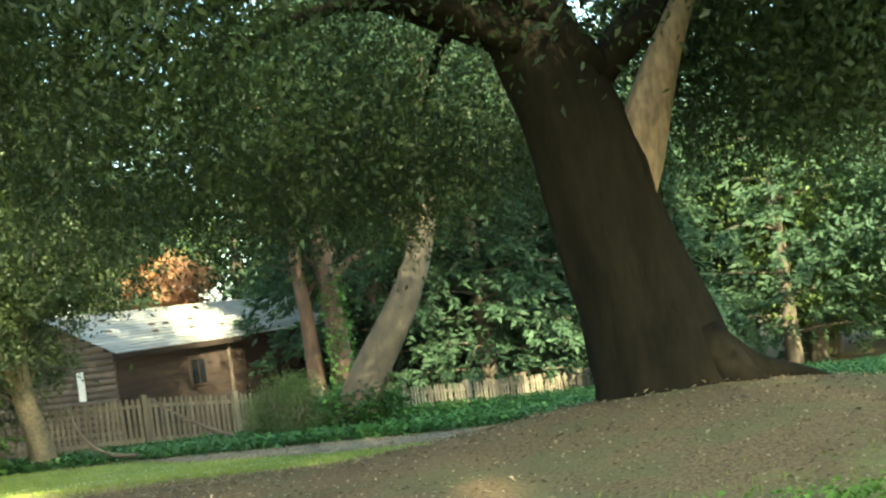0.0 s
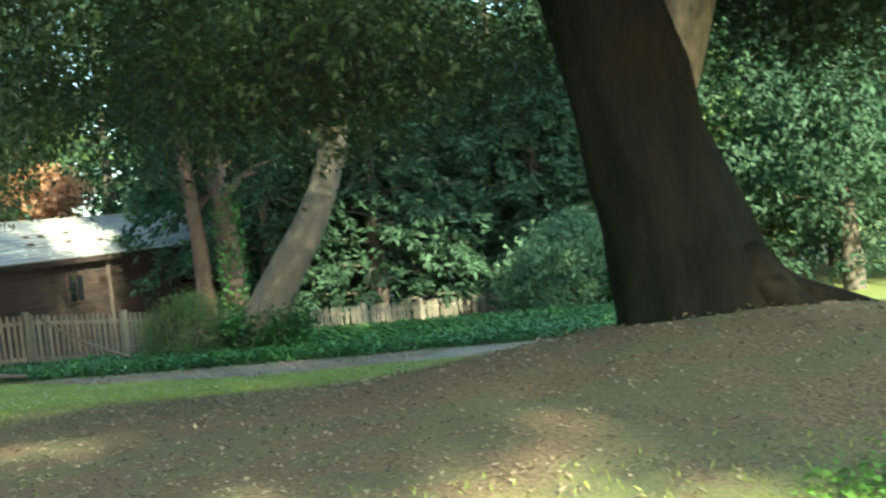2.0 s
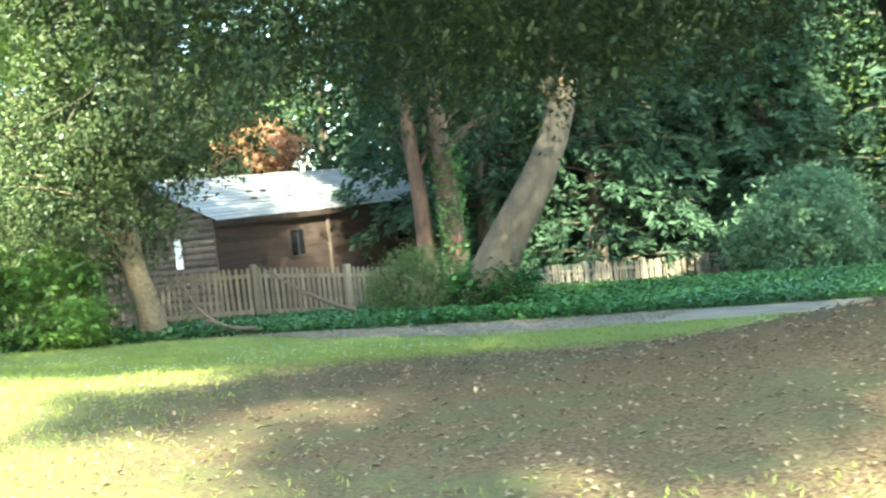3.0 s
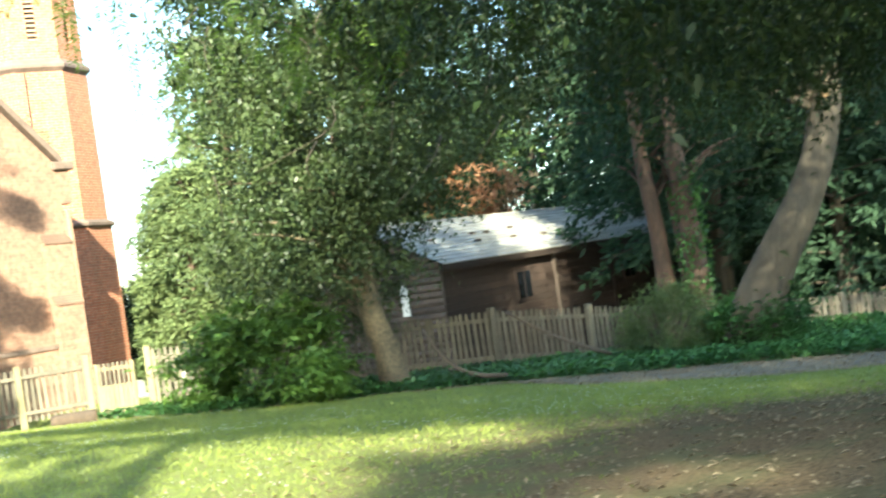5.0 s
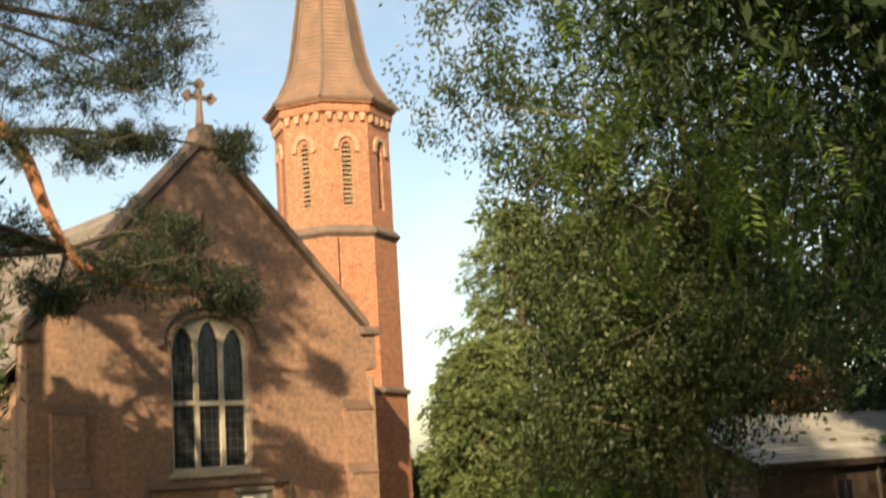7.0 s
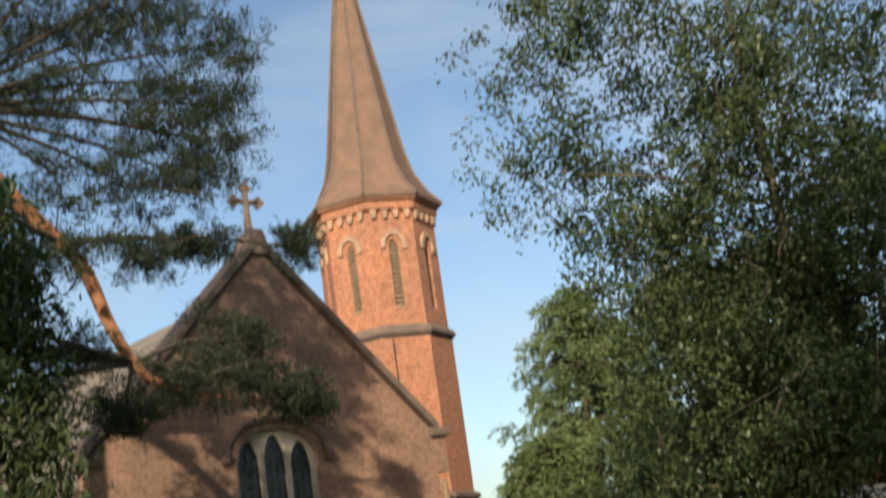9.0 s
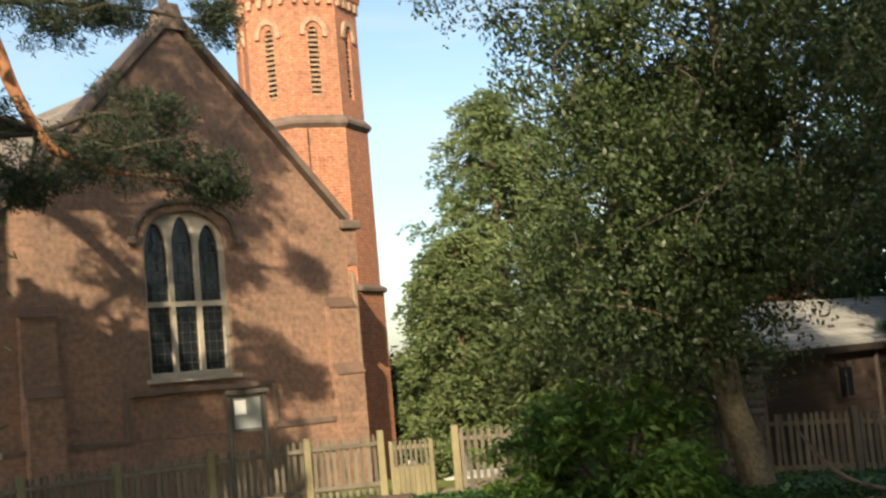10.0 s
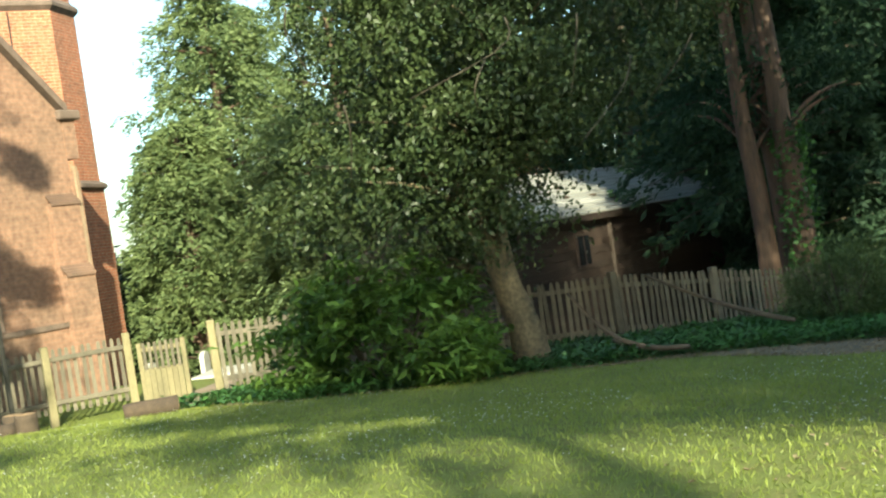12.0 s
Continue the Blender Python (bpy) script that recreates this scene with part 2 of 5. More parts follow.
def ground_material():
    """Lawn that turns to bare soil and leaf litter beneath the big tree, and to soil in the wood."""
    m = bpy.data.materials.new("ground")
    m.use_nodes = True
    t = m.node_tree
    n, l = t.nodes, t.links
    bsdf = n["Principled BSDF"]
    bsdf.inputs["Roughness"].default_value = 0.95
    bsdf.inputs["Specular IOR Level"].default_value = 0.15
    geo = n.new("ShaderNodeNewGeometry")

    def noisy(scale, detail=5):
        q = n.new("ShaderNodeTexNoise")
        q.inputs["Scale"].default_value, q.inputs["Detail"].default_value = scale, detail
        l.new(geo.outputs["Position"], q.inputs["Vector"])
        return q

    def blend(fac, a, b):
        q = n.new("ShaderNodeMix")
        q.data_type = "RGBA"
        q.clamp_factor = True
        for key, v in (("Factor", fac), ("A", a), ("B", b)):
            if isinstance(v, tuple):
                q.inputs[key].default_value = (*v, 1)
            else:
                l.new(v, q.inputs[key])
        return q.outputs["Result"]

    fine, mid, large = noisy(38), noisy(5), noisy(0.8)
    grass = blend(fine.outputs["Fac"], (0.11, 0.145, 0.036), (0.29, 0.32, 0.085))
    grass = blend(large.outputs["Fac"], grass, (0.165, 0.195, 0.062))
    speck = n.new("ShaderNodeMapRange")
    speck.inputs["From Min"].default_value, speck.inputs["From Max"].default_value = 0.36, 0.62
    l.new(fine.outputs["Fac"], speck.inputs["Value"])
    soil = blend(speck.outputs[0], (0.074, 0.052, 0.028), (0.19, 0.136, 0.077))
    moss = n.new("ShaderNodeMapRange")
    moss.inputs["From Min"].default_value, moss.inputs["From Max"].default_value, moss.inputs["To Max"].default_value = 0.45, 0.62, 0.75
    l.new(noisy(1.7).outputs["Fac"], moss.inputs["Value"])
    soil = blend(moss.outputs[0], soil, blend(fine.outputs["Fac"], (0.06, 0.065, 0.028), (0.16, 0.15, 0.075)))
    attr = n.new("ShaderNodeAttribute")
    attr.attribute_name = "soil"
    jitter = n.new("ShaderNodeMath")
    jitter.operation = "MULTIPLY_ADD"
    jitter.inputs[1].default_value, jitter.inputs[2].default_value = 1.2, -0.6
    l.new(mid.outputs["Fac"], jitter.inputs[0])
    s = n.new("ShaderNodeMath")
    l.new(attr.outputs["Fac"], s.inputs[0])
    l.new(jitter.outputs[0], s.inputs[1])
    l.new(blend(s.outputs[0], grass, soil), bsdf.inputs["Base Color"])
    b = n.new("ShaderNodeBump")
    b.inputs["Strength"].default_value, b.inputs["Distance"].default_value = 0.8, 0.03
    l.new(fine.outputs["Fac"], b.inputs["Height"])
    l.new(b.outputs[0], bsdf.inputs["Normal"])
    return m


GROUND = ground_material()
GRAVEL = material("gravel", (0.25, 0.205, 0.145), (0.115, 0.09, 0.06), 0.95, 1.6, 0.5, fine=70)
PATH_SOIL = material("trodden_path", (0.34, 0.26, 0.19), (0.20, 0.15, 0.10), 0.95, 3, 0.5, fine=50)
FIELD = material("far_meadow", (0.16, 0.20, 0.07), (0.10, 0.14, 0.05), 0.95, 0.4, 0.2, fine=6)

# ---- mesh helpers ----


def mesh_from(name, verts, faces, mat, smooth=False):
    me = bpy.data.meshes.new(name)
    me.from_pydata([tuple(v) for v in verts], [], [tuple(f) for f in faces])
    me.materials.append(mat)
    if smooth:
        me.polygons.foreach_set("use_smooth", [True] * len(me.polygons))
    me.update()
    return me


def child(name, me, parent, label=""):
    ob = new(name, me)
    ob.parent = parent
    return tagged(ob, label)


def part(name, bm, mat, parent, label=""):
    """One bmesh as one mesh object under a thing or a part."""
    me = bpy.data.meshes.new(name)
    bm.to_mesh(me)
    bm.free()
    me.materials.append(mat)
    return child(name, me, parent, label)


def thing(name, at, label, category, group="", kind="", rz=0.0):
    ob = new(name)
    ob.matrix_world = pose(*at, 0, 0, rz)
    return tagged(ob, label, category, group, kind)


def box(x0, x1, y0, y1, z0, z1, bevel=0.0):
    bm = bmesh.new()
    bmesh.ops.create_cube(bm, size=1)
    bmesh.ops.transform(bm, matrix=Matrix.LocRotScale(((x0 + x1) / 2, (y0 + y1) / 2, (z0 + z1) / 2), None, (x1 - x0, y1 - y0, z1 - z0)), verts=bm.verts)
    if bevel:
        bmesh.ops.bevel(bm, geom=bm.edges[:], offset=bevel, segments=1, affect="EDGES")
    return bm


def prism(points, y0, y1):
    """A polygon in x and z, swept from y0 to y1."""
    bm = bmesh.new()
    a = [bm.verts.new((x, y0, z)) for x, z in points]
    b = [bm.verts.new((x, y1, z)) for x, z in points]
    n = len(points)
    bm.faces.new(a)
    bm.faces.new(b[::-1])
    for i in range(n):
        bm.faces.new((a[i], b[i], b[(i + 1) % n], a[(i + 1) % n]))
    bmesh.ops.recalc_face_normals(bm, faces=bm.faces)
    return bm


def plate(loops, y0, y1):
    """A flat wall in x and z with holes (the inner loops), from y0 to y1 thick; openings go right through."""
    cu = bpy.data.curves.new("outline", "CURVE")
    cu.dimensions, cu.fill_mode, cu.extrude = "2D", "BOTH", abs(y1 - y0) / 2
    for loop in loops:
        sp = cu.splines.new("POLY")
        sp.points.add(len(loop) - 1)
        for p, (x, z) in zip(sp.points, loop):
            p.co = (x, z, 0, 1)
        sp.use_cyclic_u = True
    ob = bpy.data.objects.new("outline", cu)
    me = bpy.data.meshes.new_from_object(ob)
    bpy.data.objects.remove(ob)
    bm = bmesh.new()
    bm.from_mesh(me)
    bpy.data.meshes.remove(me)
    bmesh.ops.remove_doubles(bm, verts=bm.verts, dist=1e-5)
    bmesh.ops.transform(bm, matrix=Matrix.Translation((0, (y0 + y1) / 2, 0)) @ Matrix.Rotation(radians(90), 4, "X"), verts=bm.verts)
    return bm


def wall_uv(bm):
    """Lays the brick pattern on each face by its own direction."""
    lay = bm.loops.layers.uv.new("wall")
    bm.normal_update()
    for f in bm.faces:
        nx, ny = f.normal.x, f.normal.y
        h = math.hypot(nx, ny)
        tx, ty = (-ny / h, nx / h) if h > 0.2 else (1.0, 0.0)
        for lp in f.loops:
            c = lp.vert.co
            lp[lay].uv = (c.x * tx + c.y * ty, c.z if h > 0.2 else c.y)
    return bm


def tube(path, radii, sides=10, wobble=0.0):
    """A tapered limb along a path, as vertices and faces."""
    pts = [Vector(p) for p in path]
    verts, faces = [], []
    for i, p in enumerate(pts):
        d = (pts[min(i + 1, len(pts) - 1)] - pts[max(i - 1, 0)]).normalized()
        a = d.cross(Vector((0.3, 0.9, 0.1))).normalized()
        b = d.cross(a)
        for k in range(sides):
            w = 2 * math.pi * k / sides
            r = radii[i] * (1 + wobble * noise.noise(Vector((3 * math.cos(w) + p.x, 3 * math.sin(w) + p.y, p.z * 1.2))))
            verts.append(p + a * (r * math.cos(w)) + b * (r * math.sin(w)))
    for i in range(len(pts) - 1):
        for k in range(sides):
            k2 = (k + 1) % sides
            faces.append((i * sides + k, i * sides + k2, (i + 1) * sides + k2, (i + 1) * sides + k))
    faces.append(tuple(range(sides))[::-1])
    faces.append(tuple((len(pts) - 1) * sides + k for k in range(sides)))
    return verts, faces


def bend(path, n):
    """A path smoothed to n steps."""
    p = np.array(path, float)
    t = np.linspace(0, len(p) - 1, n)
    q = np.stack([np.interp(t, range(len(p)), p[:, k]) for k in range(p.shape[1])], 1)
    for _ in range(2):
        q[1:-1] = (q[:-2] + 2 * q[1:-1] + q[2:]) / 4
    return q


def limb(name, path, radii, mat, parent, sides=10, wobble=0.15, n=12, label=""):
    q = bend([(*p, r) for p, r in zip(path, radii)], n)
    v, f = tube(q[:, :3], q[:, 3], sides, wobble)
    return child(name, mesh_from(name, v, f, mat, True), parent, label)


RNG = np.random.default_rng(7)


def leaves(name, centres, length, width, mat, parent=None, lift=0.0, droop=0.0, fold=0.25, axis=None):
    """Many small folded leaves, each a quad of its own, in one mesh. lift: how far they tend to lie flat and face up; droop: how far they hang."""
    c = np.asarray(centres, float)
    n = len(c)
    d = RNG.normal(size=(n, 3)) if axis is None else axis + RNG.normal(size=(n, 3)) * 0.35
    d[:, 2] = d[:, 2] * (1 - lift) - droop
    d /= np.linalg.norm(d, axis=1, keepdims=True) + 1e-9
    u = RNG.normal(size=(n, 3)) * (1 - lift) + np.array((0, 0, 1.0)) * lift * 2
    s = np.cross(d, u)
    s /= np.linalg.norm(s, axis=1, keepdims=True) + 1e-9
    nrm = np.cross(s, d)
    k = RNG.uniform(0.65, 1.3, (n, 1))
    L, W = length * k, width * k
    v = np.empty((n, 4, 3))
    v[:, 0] = c
    v[:, 1] = c + d * L * 0.45 + s * W * 0.5 + nrm * W * fold
    v[:, 2] = c + d * L - nrm * L * 0.12
    v[:, 3] = c + d * L * 0.45 - s * W * 0.5 + nrm * W * fold
    me = bpy.data.meshes.new(name)
    me.vertices.add(n * 4)
    me.vertices.foreach_set("co", v.reshape(-1))
    me.loops.add(n * 4)
    me.loops.foreach_set("vertex_index", np.arange(n * 4, dtype=np.int32))
    me.polygons.add(n)
    me.polygons.foreach_set("loop_start", np.arange(0, n * 4, 4, dtype=np.int32))
    me.materials.append(mat)
    me.update(calc_edges=True)
    if parent is None:
        return new(name, me)
    return child(name, me, parent)


def clumps(centre, radii, count, per, spread, shell=0.55, keep=None, flat=1.0, groups=0, reach=0.6):
    """Leaf places: clumps spread through an ellipsoid, thicker towards its outside. groups: gathers them on that many boughs, with gaps between."""
    centre, radii = np.array(centre, float), np.array(radii, float)
    d = RNG.normal(size=(count * 3, 3))
    d /= np.linalg.norm(d, axis=1, keepdims=True)
    r = RNG.uniform(shell, 1.0, (count * 3, 1)) ** 0.7
    wob = np.array([1 + 0.22 * noise.noise(Vector(q) * 2.3 + Vector(centre)) for q in d])[:, None]
    p = centre + d * r * wob * radii
    groups = min(groups, count * 3)
    if groups:
        g = p[:groups][RNG.integers(0, groups, count * 3)] + RNG.normal(size=(count * 3, 3)) * reach * np.array((1, 1, 0.7))
        inside = RNG.uniform(size=count * 3) < 0.22
        p = np.where(inside[:, None], centre + d * radii * RNG.uniform(0.1, 0.7, (count * 3, 1)), g)
    if keep is not None:
        p = p[keep(p)]
    p = p[:count]
    q = np.repeat(p, per, axis=0)
    s = np.repeat(RNG.uniform(0.6, 1.3, (len(p), 1)), per, axis=0)
    return q + RNG.normal(size=q.shape) * spread * s * np.array((1, 1, flat))


# ---- ground ----


def smooth(a, b, v):
    t = np.clip((np.asarray(v, float) - a) / (b - a), 0, 1)
    return t * t * (3 - 2 * t)


def near_edge(y):
    """The lawn's edge along the drive."""
    return np.interp(y, (-60, -30, -10, 0, 5, 8, 10, 12, 13.3, 14.8, 16.5, 30), (20, 9, 2.4, 0.5, -1.0, -0.6, 0.35, -0.05, -1.2, -2.0, -2.0, -2.0))


def far_edge(y):
    """The ivy bank's edge along the drive."""
    return np.interp(y, (-60, -30, -10, 0, 5, 7.8, 10.6, 12, 13.3, 14.8, 16.5, 30), (28, 15, 6.0, 3.2, 1.6, 1.2, 1.0, 0.3, -0.9, -1.75, -1.5, -1.5))


def slope(x):
    return np.interp(x, (-60, -12, -9, -6.6, -4, -1.2, 1, 4.3, 10, 14, 22, 40, 400), (0.1, 0.05, 0.0, -0.23, -0.53, -0.76, -0.8, -1.0, -1.7, -2.05, -2.4, -2.7, -2.7))


def ground_z(x, y):
    x, y = np.asarray(x, float), np.asarray(y, float)
    z = (slope(x - 0.8) + 2 * slope(x) + slope(x + 0.8)) / 4
    z = z - 0.07 * np.clip(y - 16.5, 0, 8) * smooth(4, -2, x) * smooth(60, 20, y) + 0.05 * smooth(10, 15, y) * smooth(-9, -6, x) * smooth(1, -2, x)
    z = z + 0.50 * np.exp(-((x + 7.6) ** 2 + (y + 2.9) ** 2) / (2 * 1.9 ** 2))
    z = z - 0.06 * smooth(0.0, 0.25, x - near_edge(y)) * smooth(18, 15, y)
    return z


def gz(x, y):
    return float(ground_z(x, y))


def sheet(name, xs, ys, height, mat):
    nx, ny = len(xs), len(ys)
    X, Y = np.meshgrid(xs, ys)
    v = np.stack([X, Y, height(X, Y)], -1).reshape(-1, 3)
    i = np.arange(nx * ny).reshape(ny, nx)
    f = np.stack([i[:-1, :-1], i[:-1, 1:], i[1:, 1:], i[1:, :-1]], -1).reshape(-1, 4)
    me = bpy.data.meshes.new(name)
    me.from_pydata(v.tolist(), [], f.tolist())
    me.materials.append(mat)
    me.polygons.foreach_set("use_smooth", [True] * len(me.polygons))
    return new(name, me), v


def spaced(lo, a, b, hi, fine):
    left = a - np.geomspace(0.5, a - lo, 22)[::-1]
    right = b + np.geomspace(0.5, hi - b, 22)
    return np.concatenate([left, np.arange(a, b + 1e-6, fine), right])


ground, gv = sheet("ground", spaced(-900, -20, 16, 1500, 0.22), spaced(-900, -10, 26, 1500, 0.22), ground_z, GROUND)
tagged(ground, "sloping mown lawn with brown leaf litter beneath the tree", "ground", kind="structure")
bare = np.exp(-(((gv[:, 0] + 8.0) / 5.0) ** 2 + ((gv[:, 1] + 1.0) / 4.9) ** 2) ** 2.0) * 1.3
bare = np.maximum(bare, smooth(0.3, 1.2, gv[:, 0] - far_edge(gv[:, 1])) * smooth(90, 60, gv[:, 0]) * smooth(-3, 2, gv[:, 1]) * (1 - smooth(15.2, 16.6, gv[:, 1] + 0.35 * gv[:, 0]) * smooth(7, 4, gv[:, 0])))
bare = bare + 0.12
at_soil = ground.data.attributes.new("soil", "FLOAT", "POINT")
at_soil.data.foreach_set("value", bare.astype(np.float32))

# the drive: a strip between the lawn and the ivy
dy = np.concatenate([np.arange(-58, -6, 1.0), np.arange(-6, 16.6, 0.25)])
da = np.linspace(0, 1, 9)
DY, DA = np.meshgrid(dy, da, indexing="ij")
DX = near_edge(DY) + 0.12 + DA * (far_edge(DY) - near_edge(DY) + 0.1)
dv = np.stack([DX, DY, ground_z(DX, DY) + 0.012], -1).reshape(-1, 3)
di = np.arange(len(dy) * 9).reshape(len(dy), 9)
df = np.stack([di[:-1, :-1], di[:-1, 1:], di[1:, 1:], di[1:, :-1]], -1).reshape(-1, 4)
drive = new("road", mesh_from("road", dv, df, GRAVEL, True))
tagged(drive, "grey gravel drive between the lawn and the ivy", "drive", kind="structure")

# the trodden path through the gate
pc = bend([(-1.7, 17.4), (-0.8, 18.2), (0.5, 19.1), (3.5, 20.6), (9, 23.0)], 24)
pv, pf = [], []
for i in range(24):
    t2 = pc[min(i + 1, 23)] - pc[max(i - 1, 0)]
    t2 = t2 / np.linalg.norm(t2)
    for k in (-1, -0.33, 0.33, 1):
        w = 0.55 + 0.3 * math.sin(i * 0.7)
        qx, qy = pc[i][0] - t2[1] * k * w, pc[i][1] + t2[0] * k * w
        pv.append((qx, qy, gz(qx, qy) + 0.02))
    if i:
        for k in range(3):
            a = (i - 1) * 4 + k
            pf.append((a, a + 1, a + 5, a + 4))
gate_path = new("path", mesh_from("path", pv, pf, PATH_SOIL, True))
tagged(gate_path, "trodden earth path through the gate", "path", kind="structure")

# ---- church ----
AX, HALF, EAVE = -0.9, 4.15, 4.75
LEFT_EAVE = 4.5
APEX = EAVE + HALF * 0.975
church = thing("church", (0, 24, -0.9), "red-brick church with a gabled end and an octagonal spired turret", "church")


def on_church(bm):
    """World coordinates to the church's own."""
    bmesh.ops.translate(bm, vec=(0, -24, 0.9), verts=bm.verts)
    return bm


def lancet(x0, x1, z0, spring, top, n=8):
    """A pointed light, as a loop in x and z."""
    xm = (x0 + x1) / 2
    pts = [(x0, z0), (x1, z0), (x1, spring)]
    for i in range(1, n):
        a = i / n
        pts.append((x1 - (x1 - xm) * (1 - math.cos(a * math.pi / 2)) ** 0.9, spring + (top - spring) * math.sin(a * math.pi / 2) ** 0.95))
    pts.append((xm, top))
    for i in range(n - 1, 0, -1):
        a = i / n
        pts.append((x0 + (xm - x0) * (1 - math.cos(a * math.pi / 2)) ** 0.9, spring + (top - spring) * math.sin(a * math.pi / 2) ** 0.95))
    pts.append((x0, spring))
    return pts


def wide_arch(x0, x1, z0, spring, top):
    xm, r = (x0 + x1) / 2, (x1 - x0) / 2
    pts = [(x0, z0), (x1, z0)]
    for i in range(17):
        a = math.pi * i / 16
        pts.append((xm + r * math.cos(a), spring + (top - spring) * math.sin(a) ** 0.8))
    return pts


WX0, WX1 = -1.92, 0.04
opening = wide_arch(WX0, WX1, 1.66, 4.2, 4.98)
slit_hole = [(AX - 0.2, 6.4), (AX - 0.06, 6.4), (AX - 0.06, 7.15), (AX - 0.13, 7.3), (AX - 0.2, 7.15)]
gable = [(AX - HALF, -1.3), (AX + HALF, -1.3), (AX + HALF, EAVE), (AX, APEX), (AX - HALF, LEFT_EAVE)]
front = part("wall", on_church(wall_uv(plate([gable, opening, slit_hole], 24.0, 24.5))), BRICK_OLD, church, "weathered red-brown brick gable wall")
# black sheet added for the darkness inside the slit
part("slit_backing", on_church(box(AX - 0.3, AX + 0.05, 24.3, 24.34, 6.3, 7.4)), BLACK_PAINT_AND_SHADE, church)

# side walls and back of the nave
nave_side = []
for k in range(6):
    y0 = 25.6 + k * 2.9
    nave_side.append(y0)


def side_wall(x):
    loops = [[(24.5, -1.3), (43, -1.3), (43, 3.6), (24.5, 3.6)]]
    for y0 in nave_side:
        loops.append(lancet(y0 - 0.35, y0 + 0.35, 0.9, 2.3, 2.85))
    bm = plate(loops, -0.25, 0.25)
    bmesh.ops.transform(bm, matrix=Matrix.Translation((x, 0, 0)) @ Matrix.Rotation(radians(90), 4, "Z"), verts=bm.verts)
    return bm


for x in (AX - HALF + 0.26, AX + HALF - 0.26):
    part("side_wall", on_church(wall_uv(side_wall(x))), BRICK_OLD, church)
for y0 in nave_side:
    g = child("side_window", mesh_from("side_window", [(AX - HALF + 0.3, y0 - 0.4 - 24, 1.75), (AX - HALF + 0.3, y0 + 0.4 - 24, 1.75), (AX - HALF + 0.3, y0 + 0.4 - 24, 3.8), (AX - HALF + 0.3, y0 - 0.4 - 24, 3.8)], [(0, 1, 2, 3)], GLASS), church)
    part("side_buttress", on_church(wall_uv(box(AX - HALF - 0.45, AX - HALF + 0.01, y0 + 1.25, y0 + 1.65, -1.3, 2.4))), BRICK_OLD, church)
part("back_wall", on_church(wall_uv(plate([gable], 42.5, 43.0))), BRICK_OLD, church)

# nave roof in tile courses
for sgn in (-1, 1):
    roof = part("roof", on_church(prism([(AX, 3.75 + (HALF + 0.3) * 0.975), (AX + sgn * (HALF + 0.3), 3.75), (AX + sgn * (HALF + 0.3), 3.68), (AX, 3.65 + (HALF + 0.3) * 0.975)], 24.45, 42.55)), NAVE_TILE, church, "grey-brown tiled nave roof")
    rows = 34
    for r in range(rows):
        a0, a1 = r / rows, (r + 1.12) / rows
        x0 = AX + sgn * (HALF + 0.3) * (1 - a0)
        x1 = AX + sgn * (HALF + 0.3) * (1 - min(a1, 1))
        z0 = 3.75 + a0 * (HALF + 0.3) * 0.975 + 0.06
        z1 = 3.75 + min(a1, 1) * (HALF + 0.3) * 0.975 + 0.02
        bm = bmesh.new()
        vs = [bm.verts.new(p) for p in ((x0, 24.42, z0), (x0, 42.6, z0), (x1, 42.6, z1), (x1, 24.42, z1), (x0, 24.42, z0 - 0.05), (x0, 42.6, z0 - 0.05))]
        bm.faces.new(vs[:4])
        bm.faces.new((vs[0], vs[4], vs[5], vs[1]))
        part("tile_course", on_church(bm), NAVE_TILE, roof)
    part("gutter", on_church(box(AX + sgn * (HALF + 0.36) - 0.06, AX + sgn * (HALF + 0.36) + 0.06, 24.5, 42.6, 3.5, 3.62, 0.02)), BLACK_PAINT_AND_SHADE, church)

# coping, kneelers, cross
for sgn in (-1, 1):
    foot = (EAVE if sgn > 0 else LEFT_EAVE) + 0.02
    rise = EAVE + 0.02 + (HALF + 0.1) * 0.975 - foot
    n_c = 9
    for k in range(n_c):
        a0, a1 = k / n_c, (k + 0.985) / n_c
        xa, xb = AX + sgn * (HALF + 0.1) * (1 - a0), AX + sgn * (HALF + 0.1) * (1 - a1)
        za, zb = foot + a0 * rise, foot + a1 * rise
        part("coping_stone", on_church(prism([(xa, za), (xb, zb), (xb, zb + 0.2), (xa, za + 0.2)], 23.9, 24.56)), STONE_DARK, church)
xk = AX + HALF
part("kneeler", on_church(box(xk - 0.16, xk + 0.42, 23.88, 24.58, EAVE - 0.1, EAVE + 0.1, 0.03)), STONE_DARK, church)
part("kneeler_corbel", on_church(wall_uv(box(xk - 0.02, xk + 0.3, 23.98, 24.5, EAVE - 0.9, EAVE - 0.11))), BRICK_OLD, church)
part("kneeler", on_church(box(AX - HALF - 0.14, AX - HALF + 0.2, 23.88, 24.58, LEFT_EAVE - 0.14, LEFT_EAVE + 0.04, 0.03)), STONE_DARK, church)
part("apex_stone", on_church(prism([(AX - 0.3, APEX - 0.12), (AX + 0.3, APEX - 0.12), (AX + 0.13, APEX + 0.42), (AX - 0.13, APEX + 0.42)], 23.92, 24.54)), STONE_DARK, church)
cross = child("cross", mesh_from("cross_shaft", *tube([(AX, 0.25, APEX + 1.25), (AX, 0.25, APEX + 1.8), (AX, 0.25, APEX + 2.3)], [0.11, 0.065, 0.06], 8), STONE_DARK), church, "dark stone cross with trefoil ends on the gable")
cz = APEX + 2.02
